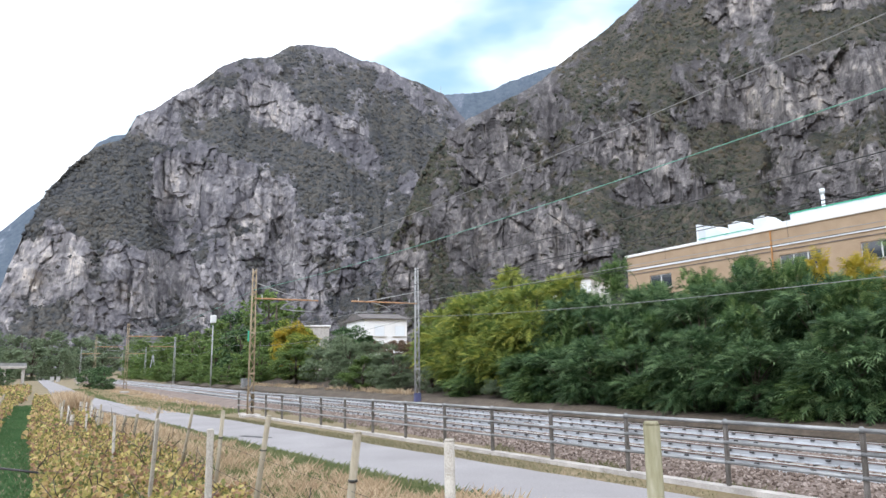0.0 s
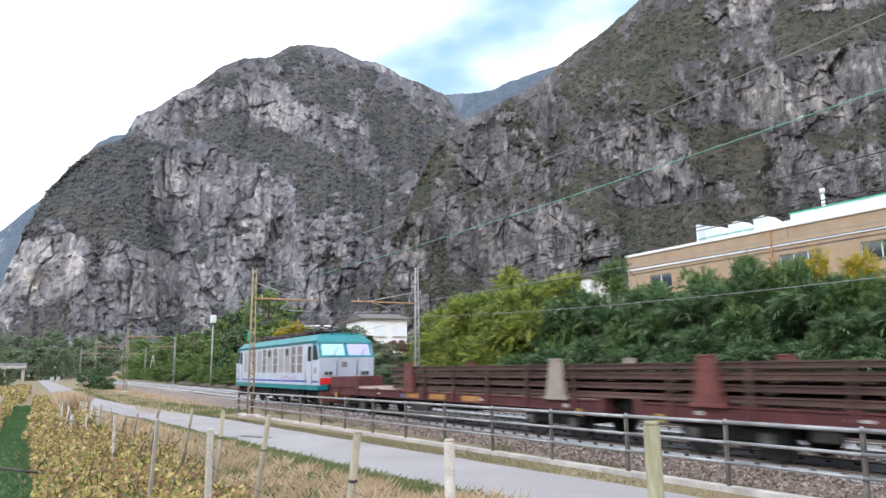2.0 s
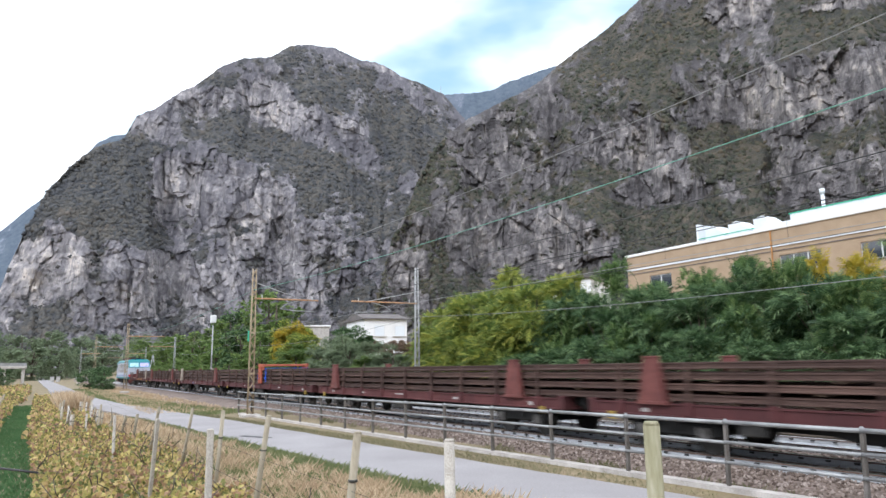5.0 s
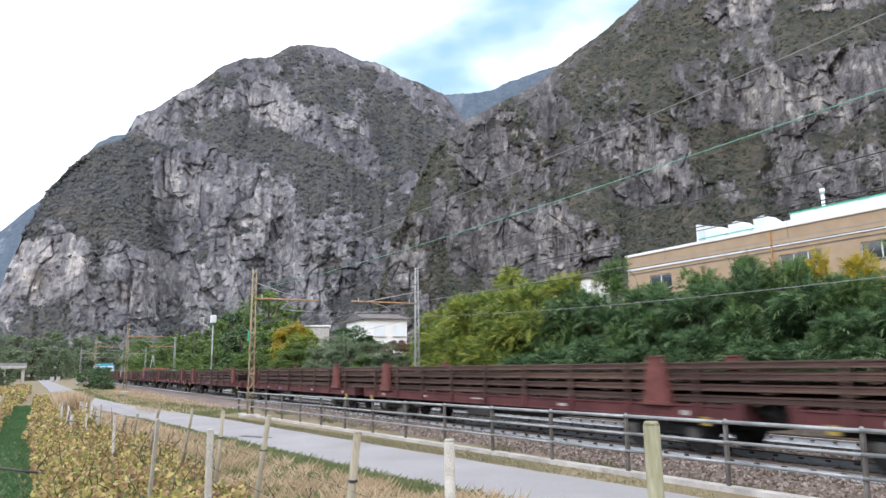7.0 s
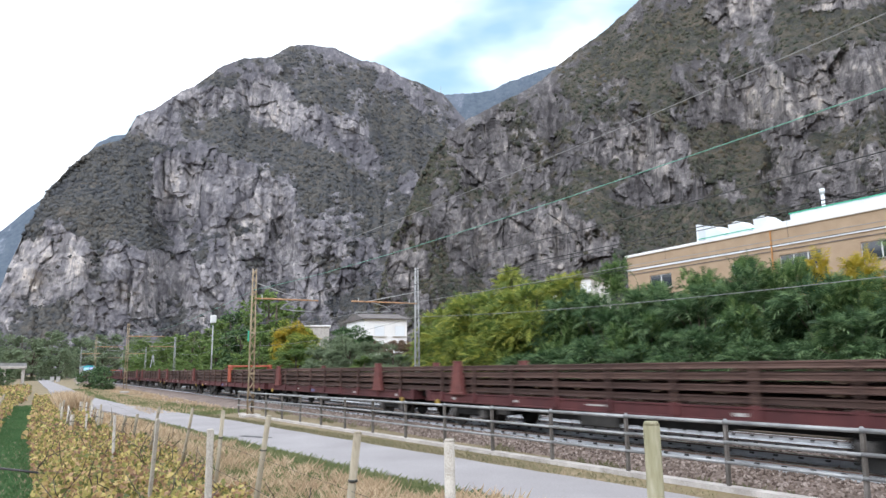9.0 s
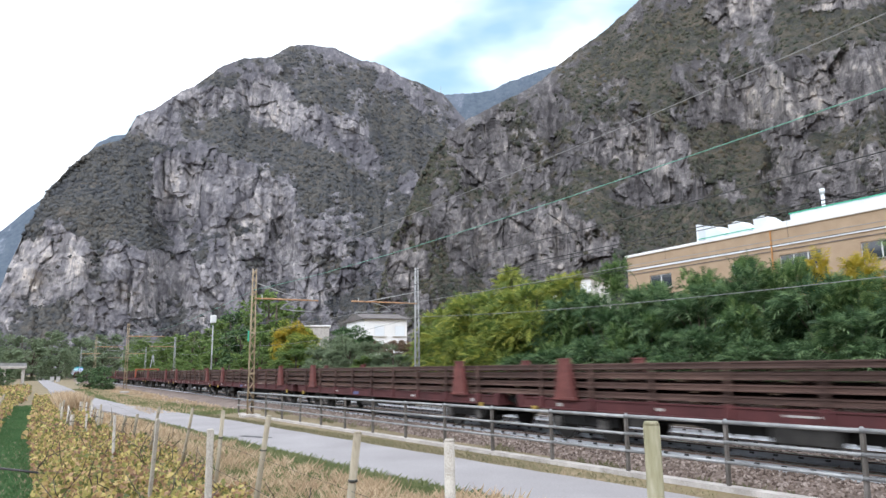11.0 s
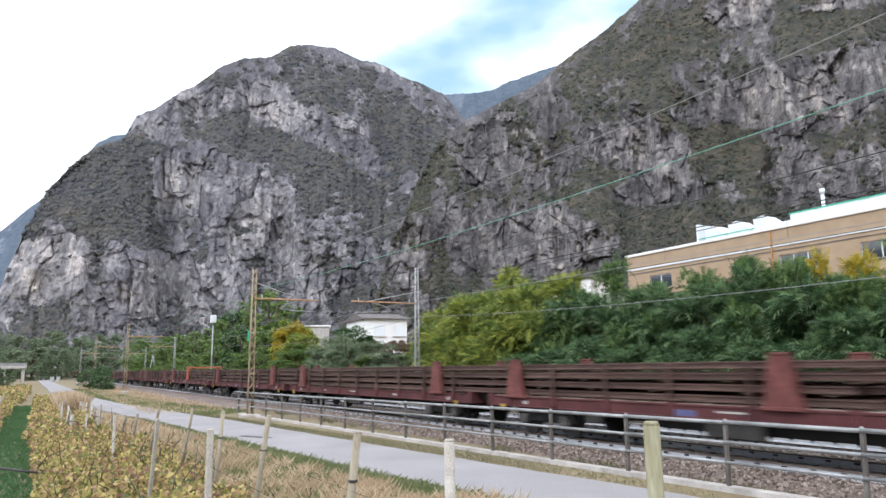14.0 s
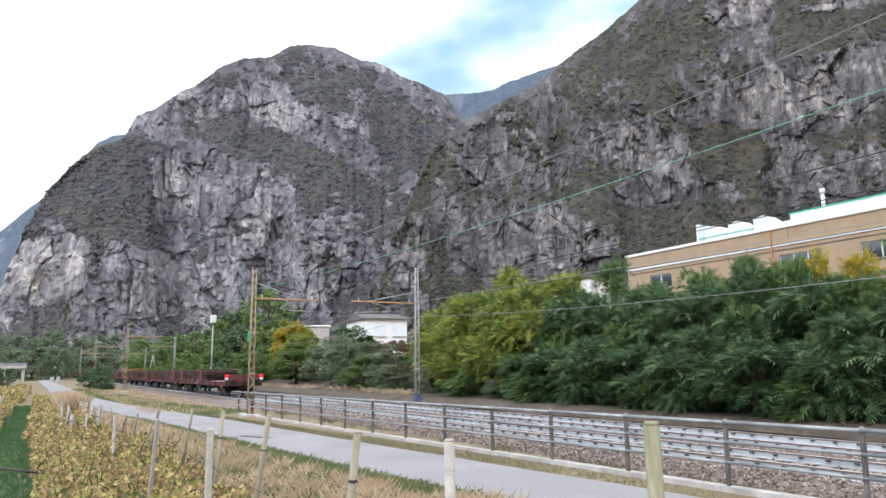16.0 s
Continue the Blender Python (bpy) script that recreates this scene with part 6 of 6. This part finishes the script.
for k in range(22):
    x = -30 - 1.5 * k
    for y in (0.9, 2.0):
        post(M_POSTC if (k + int(y)) % 2 else M_POSTW, x + rng_p.random(), y + 0.3 * rng_p.random(), 0.38 + 0.3 * rng_p.random() - 0.004 * k, 0.2 * rng_p.normal(), 0.05, 0.04, "vineyard_post", "short pale vineyard post in a far row")
for k in range(20):
    x = -15 - 2.1 * k
    post(M_POSTW, x, -1.35 - 0.03 * k, 0.45 + 0.25 * rng_p.random(), 0.15 * rng_p.normal(), 0.05, 0.04, "vineyard_post", "thin pale vineyard post beside the grass alley")


def vine_leaves(name, label, n, xr, yr, zf, seed, size, near_power=1.0, material=None):
    rng = np.random.default_rng(seed)
    x = xr[0] + (xr[1] - xr[0]) * rng.random(n) ** near_power
    lo = yr[0] + 0.25 * (vnoise(x * 0.7, x * 0, 3) - 0.5)
    hi = np.minimum(yr[1], path_y(x) - 2.3) + 0.5 * (vnoise(x * 0.5, x * 0 + 9, 5) - 0.5)
    y = lo + (hi - lo) * rng.random(n)
    top = zf(x, y)
    z = -0.4 + (top + 0.4) * (1 - rng.random(n) ** 2 * 0.75) + 0.06 * rng.normal(size=n)
    nr = rand_rot(rng, n, 0.5)
    t = np.cross(nr, rng.normal(size=(n, 3)))
    t /= np.linalg.norm(t, axis=1, keepdims=True)
    b = np.cross(nr, t)
    s = size * (0.55 + 0.7 * rng.random((n, 1)))
    out = []
    for a, r in ((0, 1.0), (50, 0.62), (100, 0.85), (180, 0.45), (260, 0.85), (310, 0.62)):
        ca, sa = math.cos(radians(a)) * r, math.sin(radians(a)) * r
        out.append(np.stack([x, y, z], -1) + (t * ca + b * sa) * s - nr * s * 0.22 * r * abs(sa))
    V = np.stack(out, 1).reshape(-1, 3)
    F = (6 * np.arange(n)[:, None] + np.arange(6)[None, :])
    ob = mesh_from(name, V.tolist(), F.tolist(), material or M_VINE)
    tagged(ob, label, "vine", kind="stuff")


def canopy(x, y):
    rows = 0.5 + 0.5 * np.cos((y - 0.9) * 2 * np.pi / 1.15)
    return -0.08 + 0.20 * rows + 0.32 * (fbm(x * 0.9, y * 1.2, 31, 3) - 0.5) - 0.18 * smooth(2.0, 3.4, y) - 0.12 * smooth(14, 40, -x)


vine_leaves("vine_foliage", "yellowing green and reddish vine leaves over low trellis rows", 34000, (-6.2, -26), (0.05, 3.1), canopy, 2, 0.062, 1.3)
vine_leaves("vine_foliage", "distant yellowing vine rows along the path", 12000, (-26, -75), (-0.2, 2.6), lambda x, y: canopy(x, y) - 0.05, 4, 0.10)
vine_leaves("vine_foliage", "low vine row beside the green grass alley", 12000, (-17, -62), (-4.6, -1.3), lambda x, y: 0.0 + 0.4 * (fbm(x * 0.8, y, 37, 3) - 0.3) + 0.15 * smooth(22, 40, -x), 6, 0.09)
vine_leaves("vine_foliage", "far olive vineyard rows on the valley floor", 9000, (-62, -115), (-14.0, -0.8), lambda x, y: 0.1 + 0.6 * (fbm(x * 0.3, y, 41, 3) - 0.3), 8, 0.17, material=M_VINE)


def vine_stems():
    rng = np.random.default_rng(9)
    bm = bmesh.new()
    for k in range(70):
        x, y = -6.5 - 26 * rng.random(), 0.2 + 2.9 * rng.random()
        p = Vector((x, y, -0.45))
        for _ in range(5):
            q = p + Vector((0.16 * rng.normal(), 0.12 * rng.normal(), 0.12 + 0.12 * rng.random()))
            rod(bm, p, q, 0.010, 0.007, 4)
            p = q
    tagged(finish("vine_stems", bm, M_BARK), "tangled dark brown vine stems and canes", "vine", kind="stuff")


vine_stems()
for y, z in ((2.9, 0.75), (1.75, 0.62), (1.75, 0.95)):
    bm = bmesh.new()
    rod(bm, (-2.8, y, z), (-38.0, y, z - 0.25), 0.0025, n=4)
    tagged(finish("trellis_wire", bm, M_WIRE), "thin slack trellis wire between vineyard posts", "wire", "trellis wires")
bm = bmesh.new()
for a, b in (((-16.5, -1.4, 0.20), (-15.8, -0.6, 0.24)), ((-15.8, -0.6, 0.24), (-15.2, 0.12, 0.16))):
    rod(bm, a, b, 0.022)
tagged(finish("irrigation_pipe", bm, M_WIRE), "black plastic irrigation pipe across the alley", "pipe")


def blades(name, label, material, n, sampler, height, width, seed, lean=0.35, base=-0.45):
    rng = np.random.default_rng(seed)
    x, y, z = sampler(rng, n)
    h = height * (0.4 + 0.9 * rng.random(n))
    a = rng.random(n) * 2 * np.pi
    dx, dy = np.cos(a) * width, np.sin(a) * width
    lx, ly = lean * rng.normal(size=n) * h, lean * rng.normal(size=n) * h
    p0 = np.stack([x - dx, y - dy, z - 0.02], -1)
    p1 = np.stack([x + dx, y + dy, z - 0.02], -1)
    p2 = np.stack([x + lx * 0.45 + dx * 0.7, y + ly * 0.45 + dy * 0.7, z + h * 0.62], -1)
    p3 = np.stack([x + lx, y + ly, z + h], -1)
    V = np.stack([p0, p1, p2, p3], 1).reshape(-1, 3)
    k = 4 * np.arange(n)[:, None]
    F = np.concatenate([k + np.array([[0, 1, 2]]), k + np.array([[0, 2, 3]])], 0)
    tagged(mesh_from(name, V.tolist(), F.tolist(), material), label, "grass", kind="stuff")


def verge(side, lo, hi, x0, x1, power=1.0):
    def f(rng, n):
        x = x0 + (x1 - x0) * rng.random(n) ** power
        y = path_y(x) + side * (1.42 + lo + (hi - lo) * rng.random(n))
        near = (side > 0) & (x > -39)
        z = np.where(near, np.interp(y, [0, 1], [0, 0]) - 0.35 + 0.9 * (kerb_z(x) + 0.26) * np.clip((y - path_y(x) - 1.42) / np.maximum(0.3, fence_y(x) - path_y(x) - 1.55), 0, 1), ground_z(x, y) + 0.03)
        return x, y, z
    return f


def patch(x0, x1, y0, y1, clump=0.5, power=1.0):
    def f(rng, n):
        x = x0 + (x1 - x0) * rng.random(4 * n) ** power
        y = y0 + (y1 - y0) * rng.random(4 * n)
        ok = vnoise(x * 1.1, y * 1.1, 17) > clump
        x, y = x[ok][:n], y[ok][:n]
        while len(x) < n:
            x, y = np.concatenate([x, x])[:n], np.concatenate([y, y + 0.03])[:n]
        return x, y, ground_z(x, y)
    return f


def tufts(x0, x1, lo, hi):
    def f(rng, n):
        k = 300
        cx = x0 + (x1 - x0) * rng.random(k) ** 1.2
        cy = path_y(cx) - 1.42 - lo - (hi - lo) * rng.random(k)
        w = rng.integers(0, k, n)
        x, y = cx[w] + 0.10 * rng.normal(size=n), cy[w] + 0.10 * rng.normal(size=n)
        return x, y, ground_z(x, y)
    return f


blades("dry_grass", "tall straw-coloured dry grass between vines and path", M_STRAW, 8000, tufts(-5.6, -9.8, 0.9, 3.4), 0.46, 0.0017, 41, 0.35)
blades("dry_grass", "lower dry grass among the vineyard posts", M_STRAW, 13000, tufts(-9.5, -25, 1.0, 3.8), 0.28, 0.0022, 44, 0.4)
blades("meadow_grass", "greener low grass among dry stalks beside the path", M_VERGE, 24000, verge(-1, 0.1, 3.6, -5.5, -26, 1.2), 0.17, 0.003, 42, 0.5)
blades("dry_grass", "dry grass patches further along the path", M_STRAW, 12000, verge(-1, 0.7, 2.4, -24, -62), 0.24, 0.006, 43, 0.35)
blades("verge_grass", "short green grass on the vineyard side of the path", M_VERGE, 24000, verge(-1, 0.0, 1.3, -6, -40, 1.2), 0.10, 0.005, 45, 0.5)
blades("verge_grass", "short grass between path and kerb", M_BLADE, 14000, verge(1, 0.0, 0.75, -3, -42, 1.2), 0.045, 0.004, 47, 0.7)
blades("embankment_grass", "green and straw grass on the low railway embankment", M_STRAW, 14000, patch(-42, -125, 5.4, 10.2, 0.4), 0.20, 0.03, 49)
blades("embankment_grass", "green grass strip beside the far path", M_VERGE, 20000, verge(1, 0.0, 3.2, -40, -110), 0.13, 0.03, 51)
blades("alley_grass", "bright green mown grass alley between vine rows", M_LAWN, 26000, patch(-12, -60, -1.7, 0.15, 0.0), 0.10, 0.014, 53, 0.6)
blades("bank_grass", "brown dry grass at the foot of the trees", M_STRAW, 3500, patch(-40, -110, 20.4, 22.0, 0.5), 0.4, 0.02, 55)
blades("reed_clump", "pale dry reeds beside the path bend", M_STRAW, 5000, patch(-44, -56, 1.2, 2.4, 0.0), 1.0, 0.02, 57, 0.2)
blades("kerb_weeds", "small weeds growing along the ballast edge", M_BLADE, 900, patch(-2, -40, 10.95, 11.4, 0.62), 0.16, 0.008, 59, 0.6)


# ---- what moves ----
def motions():
    for ob, offset in MOVERS:
        walk(ob, [(t, pose(-10, 0, 0, 0, 0, LINE_TURN) @ pose(START + offset - SPEED * t + 10, TRACK, 0)) for t in (0.0, 4.0, 8.0, 12.0, 16.0)])


motions()
